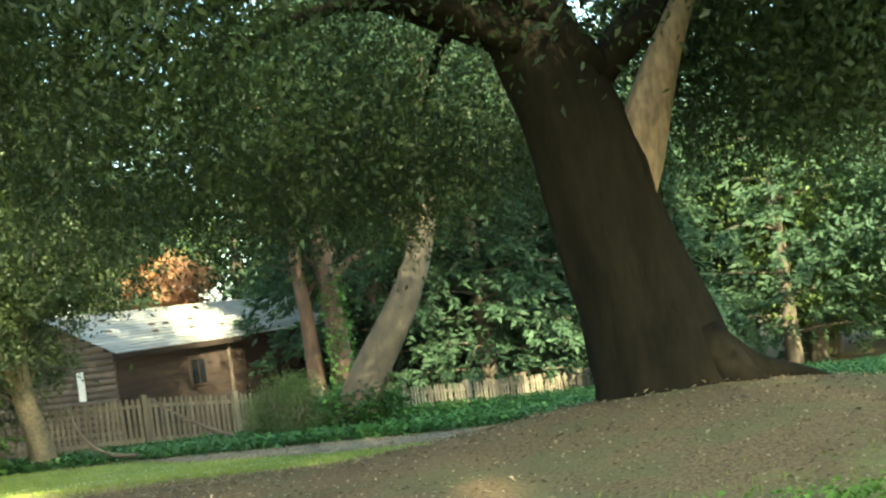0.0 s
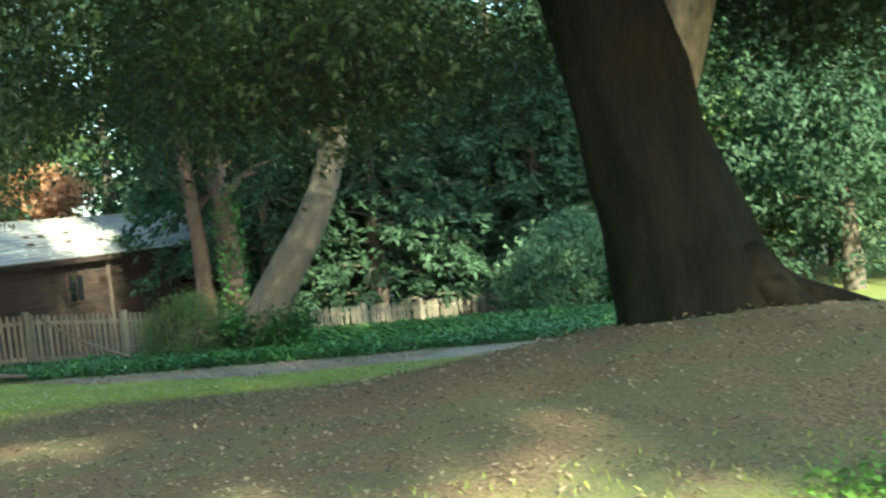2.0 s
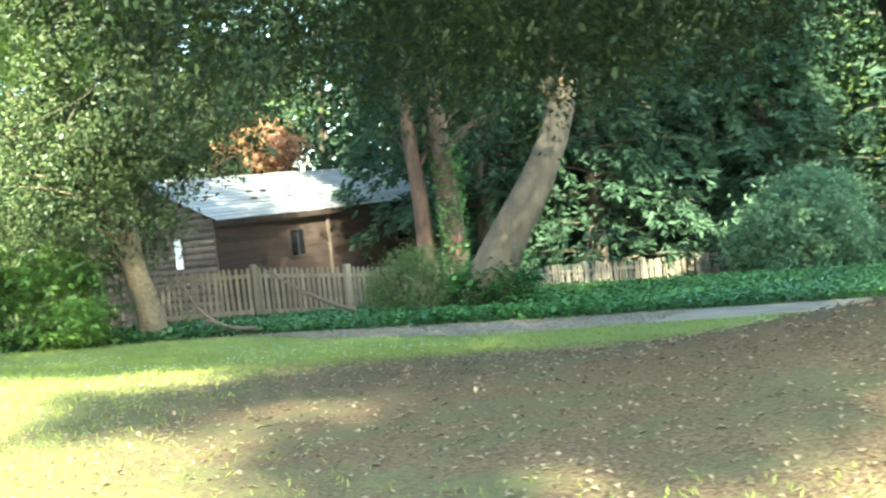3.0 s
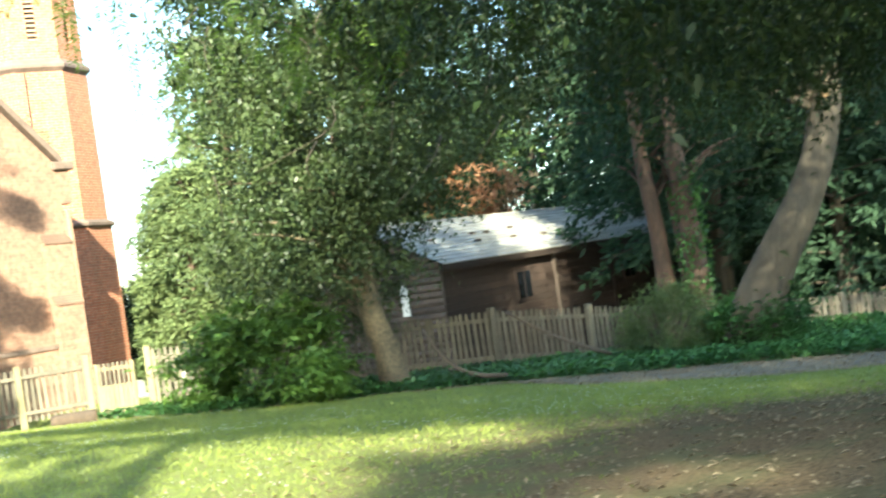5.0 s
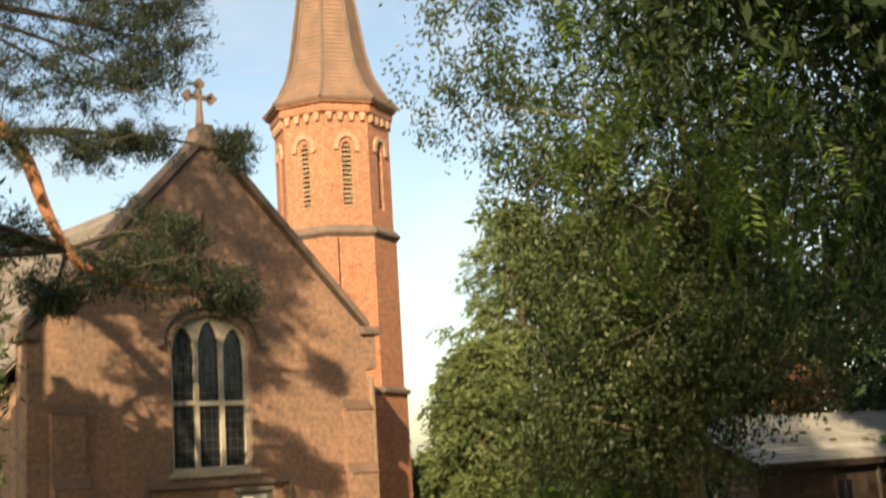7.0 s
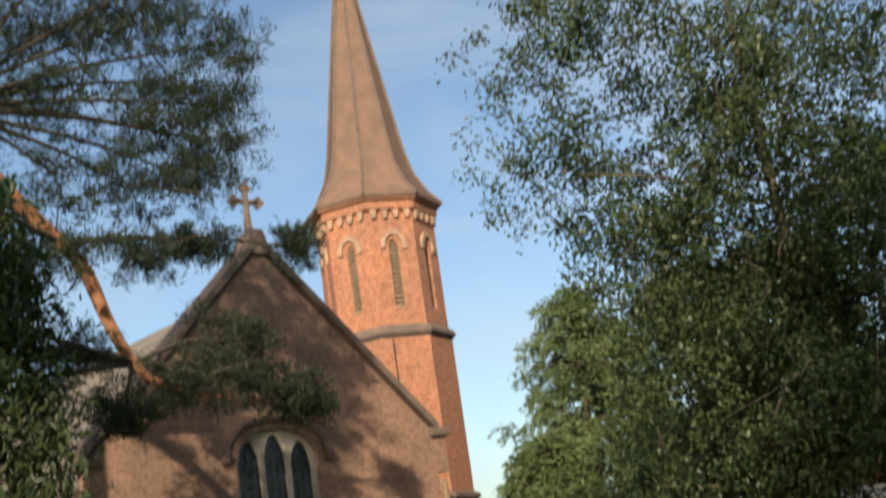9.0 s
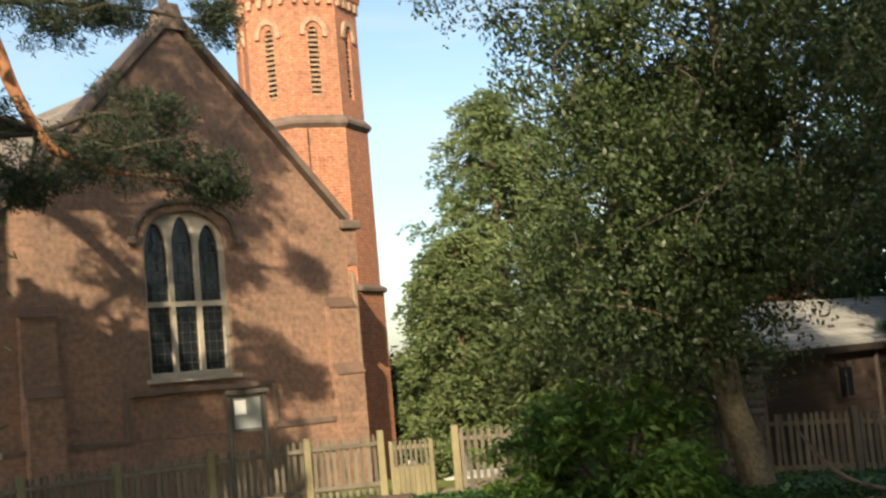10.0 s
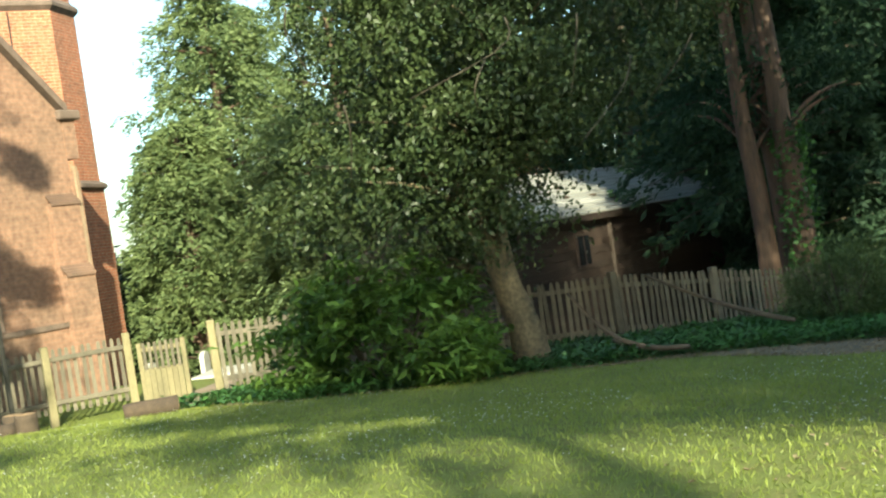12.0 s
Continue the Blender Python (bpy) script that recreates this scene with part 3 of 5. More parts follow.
part("cross_arm", on_church(box(AX - 0.3, AX + 0.3, 24.2, 24.3, cz - 0.9 - 0.055, cz - 0.9 + 0.055, 0.02)), STONE_DARK, cross)
for px, pz in ((-0.3, 0), (0.3, 0), (0, 0.3)):
    for ox, oz in ((0.075, 0), (-0.075, 0), (0, 0.075), (0, -0.075)):
        v, f = tube([(AX + px + ox, 0.2, cz + pz + oz), (AX + px + ox, 0.3, cz + pz + oz)], [0.062, 0.062], 8)
        child("trefoil", mesh_from("trefoil", v, f, STONE_DARK), cross)

# great window: stone tracery, glass, lead, hood
lw = (WX1 - WX0 - 0.095 * 4) / 3
holes = []
for k in range(3):
    xa = WX0 + 0.095 + k * (lw + 0.095)
    holes.append([(xa, 1.78), (xa + lw, 1.78), (xa + lw, 3.07), (xa, 3.07)])
    holes.append(lancet(xa, xa + lw, 3.17, 4.16 + (0.1 if k == 1 else 0.0), 4.72 + (0.16 if k == 1 else 0)))
window = part("window", on_church(plate([wide_arch(WX0 + 0.004, WX1 - 0.004, 1.664, 4.2, 4.97), *holes], 24.10, 24.26)), STONE, church, "pale stone three-light window with a transom")
part("pane", on_church(plate([wide_arch(WX0 + 0.01, WX1 - 0.01, 1.67, 4.2, 4.96)], 24.19, 24.2)), GLASS, window)
for k in range(3):
    xa = WX0 + 0.095 + k * (lw + 0.095)
    for z in np.arange(1.95, 4.45, 0.2):
        if abs(z - 3.1) > 0.1:
            part("lead_bar", on_church(box(xa, xa + lw, 24.182, 24.19, z - 0.008, z + 0.008)), LEAD, window)
    for q in (0.33, 0.66):
        part("lead_bar", on_church(box(xa + lw * q - 0.006, xa + lw * q + 0.006, 24.180, 24.188, 1.8, 4.3)), LEAD, window)
part("window_sill", on_church(prism([(WX0 - 0.1, 1.58), (WX1 + 0.1, 1.58), (WX1 + 0.1, 1.66), (WX0 - 0.1, 1.66)], 23.9, 24.3)), STONE, window)
outer = [(x, z) for x, z in wide_arch(WX0 - 0.27, WX1 + 0.27, 4.35, 4.35, 5.2)][1:]
inner = [(x, z) for x, z in wide_arch(WX0 - 0.2, WX1 + 0.2, 4.35, 4.35, 5.14)][1:]
part("hood_mould", on_church(plate([outer + inner[::-1]], 23.9, 24.02)), STONE_DARK, church)
ring = [(x, z) for x, z in wide_arch(WX0 - 0.19, WX1 + 0.19, 4.2, 4.2, 5.13)][1:] + [(x, z) for x, z in wide_arch(WX0 - 0.002, WX1 + 0.002, 4.2, 4.2, 4.98)][1:][::-1]
part("brick_arch", on_church(wall_uv(plate([ring], 23.985, 24.05))), BRICK_OLD, church)
for x in (WX0 - 0.27, WX1 + 0.27):
    part("hood_stop", on_church(box(x - 0.08, x + 0.08, 23.86, 24.02, 4.28, 4.44, 0.03)), STONE_DARK, church)

# string courses: up under the window, down beside it
for x0, x1, z in ((-2.55, 0.92, 1.42), (AX - HALF - 0.02, -2.52, 0.55), (0.88, AX + HALF + 0.02, 0.53)):
    part("string_course", on_church(prism([(x0, z - 0.05), (x1, z - 0.05), (x1, z + 0.05), (x0, z + 0.05)], 23.86, 24.02)), STONE_DARK, church)
for x in (-2.54, 0.91):
    part("string_course", on_church(box(x - 0.045, x + 0.045, 23.88, 24.02, 0.6, 1.37)), STONE_DARK, church)
part("plinth", on_church(wall_uv(box(AX - HALF - 0.06, AX + HALF + 0.06, 23.9, 24.02, -1.3, 0.5))), BRICK_OLD, church)

# buttresses with tiled offsets
for x0, x1 in ((-4.62, -3.9), (2.5, 3.26)):
    b = part("buttress", on_church(wall_uv(box(x0, x1, 23.74, 24.02, -1.3, 1.5))), BRICK_OLD, church)
    part("upper_stage", on_church(wall_uv(box(x0 + 0.01, x1 - 0.01, 23.87, 24.02, 1.5, 2.95))), BRICK_OLD, b)
    for z, ya, yb in ((1.5, 23.71, 23.88), (2.95, 23.84, 24.02)):
        bm = bmesh.new()
        for r in range(4):
            q0, q1 = r / 4, (r + 1) / 4
            p0, p1 = ya + (yb - ya) * q0, ya + (yb - ya) * q1
            vs = [bm.verts.new(p) for p in ((x0 - 0.01, p0, z + 0.22 * q0 + 0.02), (x1 + 0.01, p0, z + 0.22 * q0 + 0.02), (x1 + 0.01, p1 + 0.02, z + 0.22 * q1), (x0 - 0.01, p1 + 0.02, z + 0.22 * q1),
                                               (x0 - 0.01, p0, z + 0.22 * q0 - 0.04), (x1 + 0.01, p0, z + 0.22 * q0 - 0.04))]
            bm.faces.new(vs[:4])
            bm.faces.new((vs[0], vs[4], vs[5], vs[1]))
        part("offset_tiles", on_church(bm), ROOF_TILE, b)
part("quoin_strip", on_church(box(3.27, 3.38, 23.9, 24.02, 0.58, 3.7, 0.02)), STONE_SANDY, church, "pale weathered strip at the wall's corner")
part("quoin_strip", on_church(wall_uv(box(3.24, 3.42, 23.93, 24.4, -1.3, 3.6))), BRICK_OLD, church)

# octagonal turret with belfry and spire
TX, TY, TR = 6.07, 28.6, 1.66


def octagon(r, z):
    return [(TX + r * math.cos(radians(45 * k)), TY + r * math.sin(radians(45 * k)), z) for k in range(8)]


def stack(levels, cap=True):
    bm = bmesh.new()
    rings = [[bm.verts.new(p) for p in octagon(r, z)] for r, z in levels]
    for a, b in zip(rings, rings[1:]):
        for k in range(8):
            bm.faces.new((a[k], a[(k + 1) % 8], b[(k + 1) % 8], b[k]))
    if cap:
        bm.faces.new(rings[-1])
        bm.faces.new(rings[0][::-1])
    return bm


turret = part("turret", on_church(wall_uv(stack([(TR + 0.1, -1.4), (TR + 0.1, 3.5), (TR + 0.03, 3.62), (TR + 0.03, 7.85)]))), BRICK, church, "octagonal red-brick belfry turret")
part("ledge", on_church(stack([(TR + 0.02, 7.72), (TR + 0.14, 7.84), (TR + 0.14, 7.92), (TR - 0.05, 8.1)])), STONE_DARK, turret)
part("band", on_church(stack([(TR + 0.09, 3.46), (TR + 0.2, 3.52), (TR + 0.2, 3.6), (TR + 0.02, 3.7)])), STONE_DARK, turret)
side = 2 * (TR - 0.03) * math.sin(radians(22.5))
apo = (TR - 0.03) * math.cos(radians(22.5))
for k in range(8):
    an = radians(22.5 + 45 * k)
    turn = Matrix.Translation((TX, TY, 0)) @ Matrix.Rotation(an + math.pi / 2, 4, "Z") @ Matrix.Translation((0, -apo, 0))

    def put(bm):
        bmesh.ops.transform(bm, matrix=turn, verts=bm.verts)
        return bm

    hw = side / 2
    slot = lancet(-0.14, 0.14, 8.55, 10.15, 10.4, 5)
    face = part("belfry_face", on_church(wall_uv(put(plate([[(-hw, 7.95), (hw, 7.95), (hw, 11.3), (-hw, 11.3)], slot], 0.0, 0.24)))), BRICK, turret)
    arch_o = [(x, z) for x, z in wide_arch(-0.36, 0.36, 10.12, 10.16, 10.66)][1:]
    arch_i = [(x, z) for x, z in wide_arch(-0.24, 0.24, 10.12, 10.16, 10.52)][1:]
    part("brick_hood", on_church(put(plate([arch_o + arch_i[::-1]], -0.07, 0.02))), BRICK, face)
    for j in range(14):
        z = 8.58 + j * 0.13
        bm = prism([(-0.14, z), (0.14, z), (0.14, z + 0.045), (-0.14, z + 0.045)], 0.05, 0.17)
        for vv in bm.verts:
            vv.co.z += (vv.co.y - 0.05) * 0.5
        part("louvre", on_church(put(bm)), STONE_SANDY, face)
    # black sheet behind the louvres, for the belfry's dark inside
    part("dark_back", on_church(put(box(-0.2, 0.2, 0.225, 0.24, 8.45, 10.45))), BLACK_PAINT_AND_SHADE, face)
    for j in range(4):
        cx = -hw + (j + 0.5) * side / 4
        part("corbel", on_church(put(prism([(cx - 0.05, 10.98), (cx + 0.05, 10.98), (cx + 0.09, 11.2), (cx - 0.09, 11.2)], -0.1, 0.02))), BRICK, face)
# solid black strip on the face; the slit's inner shade is its colour
bm = box(-0.07, 0.07, -0.012, 0.05, 5.2, 6.45)
bmesh.ops.transform(bm, matrix=Matrix.Translation((TX, TY, 0)) @ Matrix.Rotation(radians(-22.5) + math.pi / 2, 4, "Z") @ Matrix.Translation((0.1, -(TR + 0.03) * math.cos(radians(22.5)), 0)), verts=bm.verts)
part("turret_slit", on_church(bm), BLACK_PAINT_AND_SHADE, turret, "narrow stair slit, its dark inside put into a black strip")
conductor = [(TX + (TR + 0.06) * math.cos(radians(235)), TY - 24 + (TR + 0.06) * math.sin(radians(235)) * 0.97, z) for z in (5.5, 7.0, 8.6)]
child("conductor", mesh_from("conductor", *tube(conductor, [0.016] * 3, 6), BLACK_PAINT_AND_SHADE), turret, "thin dark lightning conductor")
part("cornice", on_church(wall_uv(stack([(TR + 0.06, 11.2), (TR + 0.1, 11.24), (TR + 0.1, 11.42), (TR + 0.2, 11.46), (TR + 0.2, 11.52)]))), BRICK, turret)
spire = part("spire", on_church(stack([(TR + 0.26, 11.52), (TR + 0.26, 11.57), (TR - 0.12, 12.0), (TR - 0.45, 12.62), (TR - 0.62, 13.3), (0.05, 19.7)])), ROOF_TILE, turret, "brown tiled octagonal spire")
prof = [(TR + 0.26, 11.57), (TR - 0.12, 12.0), (TR - 0.45, 12.62), (TR - 0.62, 13.3), (0.05, 19.7)]
bm = bmesh.new()
zs = np.arange(11.6, 19.5, 0.135)
for z in zs:
    r = float(np.interp(z, [p[1] for p in prof], [p[0] for p in prof]))
    r2 = float(np.interp(z + 0.14, [p[1] for p in prof], [p[0] for p in prof]))
    a = [bm.verts.new(p) for p in octagon(r + 0.035, z)]
    b = [bm.verts.new(p) for p in octagon(r2 + 0.012, z + 0.14)]
    c = [bm.verts.new(p) for p in octagon(r + 0.005, z - 0.005)]
    for k in range(8):
        bm.faces.new((a[k], a[(k + 1) % 8], b[(k + 1) % 8], b[k]))
        bm.faces.new((c[k], c[(k + 1) % 8], a[(k + 1) % 8], a[k]))
tagged(part("tiling", on_church(bm), ROOF_TILE, spire), kind="stuff")
for k in range(8):
    an = radians(45 * k)
    v, f = tube([(TX + (r + 0.03) * math.cos(an), TY + (r + 0.03) * math.sin(an) - 24, z + 0.9) for r, z in prof], [0.05] * 5, 6)
    child("ridge_tile", mesh_from("ridge_tile", v, f, STONE_DARK), spire)
part("finial", on_church(stack([(0.09, 19.55), (0.11, 19.75), (0.04, 19.9), (0.03, 20.5)])), STONE_DARK, spire)
# link between nave and turret
part("link_wall", on_church(wall_uv(box(AX + HALF - 0.3, TX, 27.2, 30.0, -1.3, 5.2))), BRICK_OLD, church)
tagged(church, "red-brick church, gable with three-light window, octagonal turret and tiled spire")

# ---- notice board ----
nb = thing("notice_board", (-2.38, 20.35, gz(-2.38, 20.35)), "black-framed notice board with a white panel on posts", "notice board", rz=-28)
hz = 0.52 - gz(-2.38, 20.35)
hz += 0.14
for x in (-0.3, 0.3):
    part("post", box(x - 0.035, x + 0.035, -0.035, 0.035, -0.15, hz + 0.62, 0.008), BLACK_PAINT_AND_SHADE, nb)
part("panel", box(-0.25, 0.25, -0.02, 0.02, hz + 0.02, hz + 0.54), WHITE_BOARD, nb)
for x0, x1, z0, z1 in ((-0.26, 0.26, hz - 0.04, hz + 0.02), (-0.26, 0.26, hz + 0.54, hz + 0.6), (-0.263, -0.225, hz + 0.02, hz + 0.54), (0.225, 0.263, hz + 0.02, hz + 0.54)):
    part("frame", box(x0, x1, -0.045, 0.045, z0, z1, 0.008), BLACK_PAINT_AND_SHADE, nb)
part("hood", prism([(-0.38, hz + 0.61), (0.38, hz + 0.61), (0.36, hz + 0.68), (-0.36, hz + 0.68)], -0.14, 0.09), BLACK_PAINT_AND_SHADE, nb)
part("notice", box(-0.21, -0.02, -0.026, -0.021, hz + 0.26, hz + 0.5), PAPER, nb, "white paper notice")

# ---- picket fences ----


def picket_mesh(h, w=0.062, d=0.022):
    bm = bmesh.new()
    pts = [(-w / 2, 0), (w / 2, 0), (w / 2, h - 0.04), (w * 0.22, h), (-w * 0.22, h), (-w / 2, h - 0.04)]
    a = [bm.verts.new((x, -d / 2, z)) for x, z in pts]
    b = [bm.verts.new((x, d / 2, z)) for x, z in pts]
    bm.faces.new(a)
    bm.faces.new(b[::-1])
    for i in range(6):
        bm.faces.new((a[i], b[i], b[(i + 1) % 6], a[(i + 1) % 6]))
    bmesh.ops.recalc_face_normals(bm, faces=bm.faces)
    me = bpy.data.meshes.new("picket")
    bm.to_mesh(me)
    bm.free()
    me.materials.append(TIMBER_GREY)
    return me


PICKET = picket_mesh(1.0)


def post_bm(h, w=0.13):
    bm = box(-w / 2, w / 2, -w / 2, w / 2, -0.25, h, 0.012)
    for v in bm.verts:
        if v.co.z > h - 0.02:
            v.co.x *= 0.9
            v.co.y *= 0.9
    return bm


def bay(x0, y0, t0, x1, y1, t1, h, group, label, posts=(True, True), gap=0.125, wood=TIMBER_POST):
    """One fence bay between two posts; t0, t1: the heights of the pickets' tops in the world."""
    ln = math.hypot(x1 - x0, y1 - y0)
    f = thing("picket_fence", (x0, y0, t0 - h), label, "fence", group, rz=math.degrees(math.atan2(y1 - y0, x1 - x0)))
    drop = t1 - t0
    if posts[0]:
        part("post", post_bm(h + 0.06, 0.14), wood, f)
    n = max(2, int(ln / gap))
    for i in range(1, n):
        u = i / n
        p = child("picket", PICKET, f)
        jig = random.uniform(-0.012, 0.012)
        p.matrix_local = pose(ln * u, -0.045, drop * u + jig, random.uniform(-1.2, 1.2), random.uniform(-1.6, 1.6), 0) @ Matrix.Diagonal((1, 1, h, 1))
    for z in (0.17 * h, 0.84 * h):
        bm = box(0.05, ln - 0.05, -0.03, 0.03, -0.04, 0.04, 0.008)
        for v in bm.verts:
            v.co.z += z + drop * v.co.x / ln
        part("rail", bm, TIMBER_GREY, f)
    return f


old = "weathered grey-brown timber picket fence bay with two rails"
chain = [(0.22, 18.05, 0.36), (1.6, 16.35, 0.29), (2.95, 14.6, 0.2), (4.28, 12.86, 0.12), (6.1, 11.8, -0.12), (8.05, 10.75, -0.4), (10.03, 9.68, -0.66), (12.1, 8.95, -0.84), (14.3, 8.28, -1.0), (16.6, 7.6, -1.12), (19.0, 7.0, -1.25)]
for (a, b, c), (d, e, g) in zip(chain, chain[1:]):
    bay(a, b, c, d, e, g, 1.08, "churchyard fence along the ivy bank", old, gap=0.115, wood=TIMBER_POST if a < 1 else TIMBER_GREY)
chain2 = [(0.38, 20.15, 0.31), (-0.62, 21.05, 0.29), (-2.1, 21.95, 0.24), (-3.6, 22.6, 0.2), (-5.2, 23.0, 0.16), (-6.9, 23.25, 0.14), (-8.6, 23.3, 0.12)]
for (a, b, c), (d, e, g) in zip(chain2, chain2[1:]):
    bay(a, b, c, d, e, g, 1.08, "fence before the church", "sunlit weathered timber picket fence bay before the church", gap=0.115)
# gate, standing half open
gate = thing("gate", (0.42, 20.0, gz(0.42, 20.0)), "half-open timber gate with a boarded lower part", "gate", rz=-62)
for x in (0.06, 0.82):
    part("stile", box(x - 0.04, x + 0.04, -0.03, 0.03, 0.08, 1.1, 0.008), TIMBER_POST, gate)
for z in (0.14, 0.62, 0.98):
    part("rail", box(0.1, 0.78, -0.025, 0.025, z - 0.04, z + 0.04, 0.006), TIMBER_POST, gate)
for i in range(7):
    x = 0.15 + i * 0.097
    part("board", box(x - 0.046, x + 0.046, -0.05, -0.027, 0.1, 0.63, 0.004), TIMBER_POST, gate)
    part("picket", box(x - 0.025, x + 0.025, -0.05, -0.027, 0.64, 1.1, 0.006), TIMBER_GREY, gate)

# ---- shed ----
SX0, SX1, SY0, SY1, SZ, SE, SRZ = 8.1, 20.5, 16.8, 21.0, -1.7, 1.22, 2.22
shed = thing("shed", (SX0, SY0, SZ), "long dark creosoted timber shed with a grey slate roof", "shed")


def on_shed(bm):
    bmesh.ops.translate(bm, vec=(-SX0, -SY0, -SZ), verts=bm.verts)
    return bm


mid_y = (SY0 + SY1) / 2
part("core", on_shed(box(SX0 + 0.05, SX1 - 0.05, SY0 + 0.05, SY1 - 0.05, SZ - 0.4, SE - 0.02)), TIMBER_DARK, shed)
z = SZ
while z < SRZ - 0.15:
    top = min(z + 0.17, SRZ)
    y0, y1 = SY0, SY1
    if top > SE:
        q = (top - SE) / (SRZ - SE)
        y0, y1 = SY0 + (mid_y - SY0) * q, SY1 - (SY1 - mid_y) * q
    v, f = tube([(SX0 + 0.02, y0, z + 0.085), (SX0 + 0.02, y1, z + 0.085)], [0.095, 0.095], 10)
    child("log_board", mesh_from("log_board", [(a[0] - SX0, a[1] - SY0, a[2] - SZ) for a in v], f, TIMBER_LOG), shed)
    if top < SE:
        part("board", on_shed(prism([(SX0, z), (SX1, z), (SX1, z + 0.165), (SX0, z + 0.165)], SY0 - 0.03, SY0 + 0.05)), TIMBER_DARK, shed)
    z += 0.17
for x in (11.4, 16.9):
    w = part("shed_window", on_shed(box(x - 0.36, x + 0.36, SY0 - 0.07, SY0 - 0.02, -0.1, 0.7, 0.01)), TIMBER_DARK, shed)
    part("pane", on_shed(box(x - 0.29, x + 0.29, SY0 - 0.078, SY0 - 0.072, -0.03, 0.63)), GLASS, w)
    part("glazing_bar", on_shed(box(x - 0.02, x + 0.02, SY0 - 0.09, SY0 - 0.08, -0.03, 0.63)), TIMBER_DARK, w)
for x in (12.9, 15.9):
    part("post", on_shed(box(x - 0.04, x + 0.04, SY0 - 0.12, SY0 - 0.035, SZ, SE - 0.05, 0.01)), TIMBER_LOG if x < 14 else TIMBER_DARK, shed)
part("notice", on_shed(box(SX0 - 0.13, SX0 - 0.1, SY0 + 1.0, SY0 + 1.22, 0.0, 0.75)), PAPER, shed, "white painted board on the shed's end wall")
for sgn in (-1, 1):
    ye = SY0 - 0.3 if sgn < 0 else SY1 + 0.3
    rows = 13
    for r in range(rows):
        a0, a1 = r / rows, (r + 1.1) / rows
        bm = bmesh.new()
        zl = SE - 0.12
        ya, yb = ye + (mid_y - ye) * a0, ye + (mid_y - ye) * min(a1, 1)
        za, zb = zl + (SRZ - zl) * a0 + 0.04, zl + (SRZ - zl) * min(a1, 1) + 0.015
        vs = [bm.verts.new(p) for p in ((SX0 - 0.3, ya, za), (SX1 + 0.3, ya, za), (SX1 + 0.3, yb, zb), (SX0 - 0.3, yb, zb), (SX0 - 0.3, ya, za - 0.035), (SX1 + 0.3, ya, za - 0.035))]
        bm.faces.new(vs[:4] if sgn < 0 else vs[3::-1])
        bm.faces.new((vs[0], vs[4], vs[5], vs[1]))
        part("slate_course", on_shed(bm), SLATE, shed)
    part("bargeboard", on_shed(prism([(SX0 - 0.34, SE - 0.26), (SX1 + 0.3, SE - 0.26), (SX1 + 0.3, SE - 0.11), (SX0 - 0.34, SE - 0.11)], ye - 0.02 if sgn < 0 else ye - 0.02, ye + 0.02)), TIMBER_DARK, shed)
part("ridge", on_shed(box(SX0 - 0.3, SX1 + 0.3, mid_y - 0.09, mid_y + 0.09, SRZ - 0.02, SRZ + 0.05, 0.02)), SLATE, shed)
for k in range(9):
    mx, mq = 9.2 + k * 0.62 + random.uniform(-0.2, 0.2), random.uniform(0.15, 0.9)
    my = SY0 - 0.3 + (mid_y - SY0 + 0.3) * mq
    mz = SE - 0.12 + (SRZ - SE + 0.12) * mq
    bm = bmesh.new()
    bmesh.ops.create_icosphere(bm, subdivisions=2, radius=0.09)
    for v in bm.verts:
        v.co *= 1 + 0.5 * noise.noise(v.co * 14 + Vector((k, 0, 0)))
        v.co = Vector((mx + v.co.x * 1.3, my + v.co.y, mz + 0.05 + v.co.z * 0.35))
    part("moss", on_shed(bm), LOG_WOOD, shed, "dark clump of moss on the slates")

# ---- the big tree on its mound ----
BT = Vector((-7.8, -2.75, gz(-7.8, -2.75)))
big = thing("tree", tuple(BT), "massive dark-barked spreading evergreen tree on a bare mound", "tree")


def rel(path, base):
    return [tuple(Vector(p) - base) for p in path]


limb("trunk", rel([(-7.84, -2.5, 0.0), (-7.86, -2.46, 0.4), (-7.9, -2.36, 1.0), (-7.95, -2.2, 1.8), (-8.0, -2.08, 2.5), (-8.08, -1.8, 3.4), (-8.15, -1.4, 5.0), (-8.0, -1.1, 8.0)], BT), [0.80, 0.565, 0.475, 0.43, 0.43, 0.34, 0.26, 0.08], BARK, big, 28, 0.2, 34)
# the sunlight on this limb is painted, paler than the trunk's bark
limb("limb", rel([(-7.92, -2.3, 1.8), (-7.82, -2.6, 2.5), (-7.75, -2.85, 3.1), (-7.6, -3.25, 3.9), (-7.3, -4.1, 5.3)], BT), [0.25, 0.21, 0.105, 0.06, 0.03], BARK_SUNLIT, big, 14, 0.2, 16, "smooth limb with sunlight put into its pale bark colour")
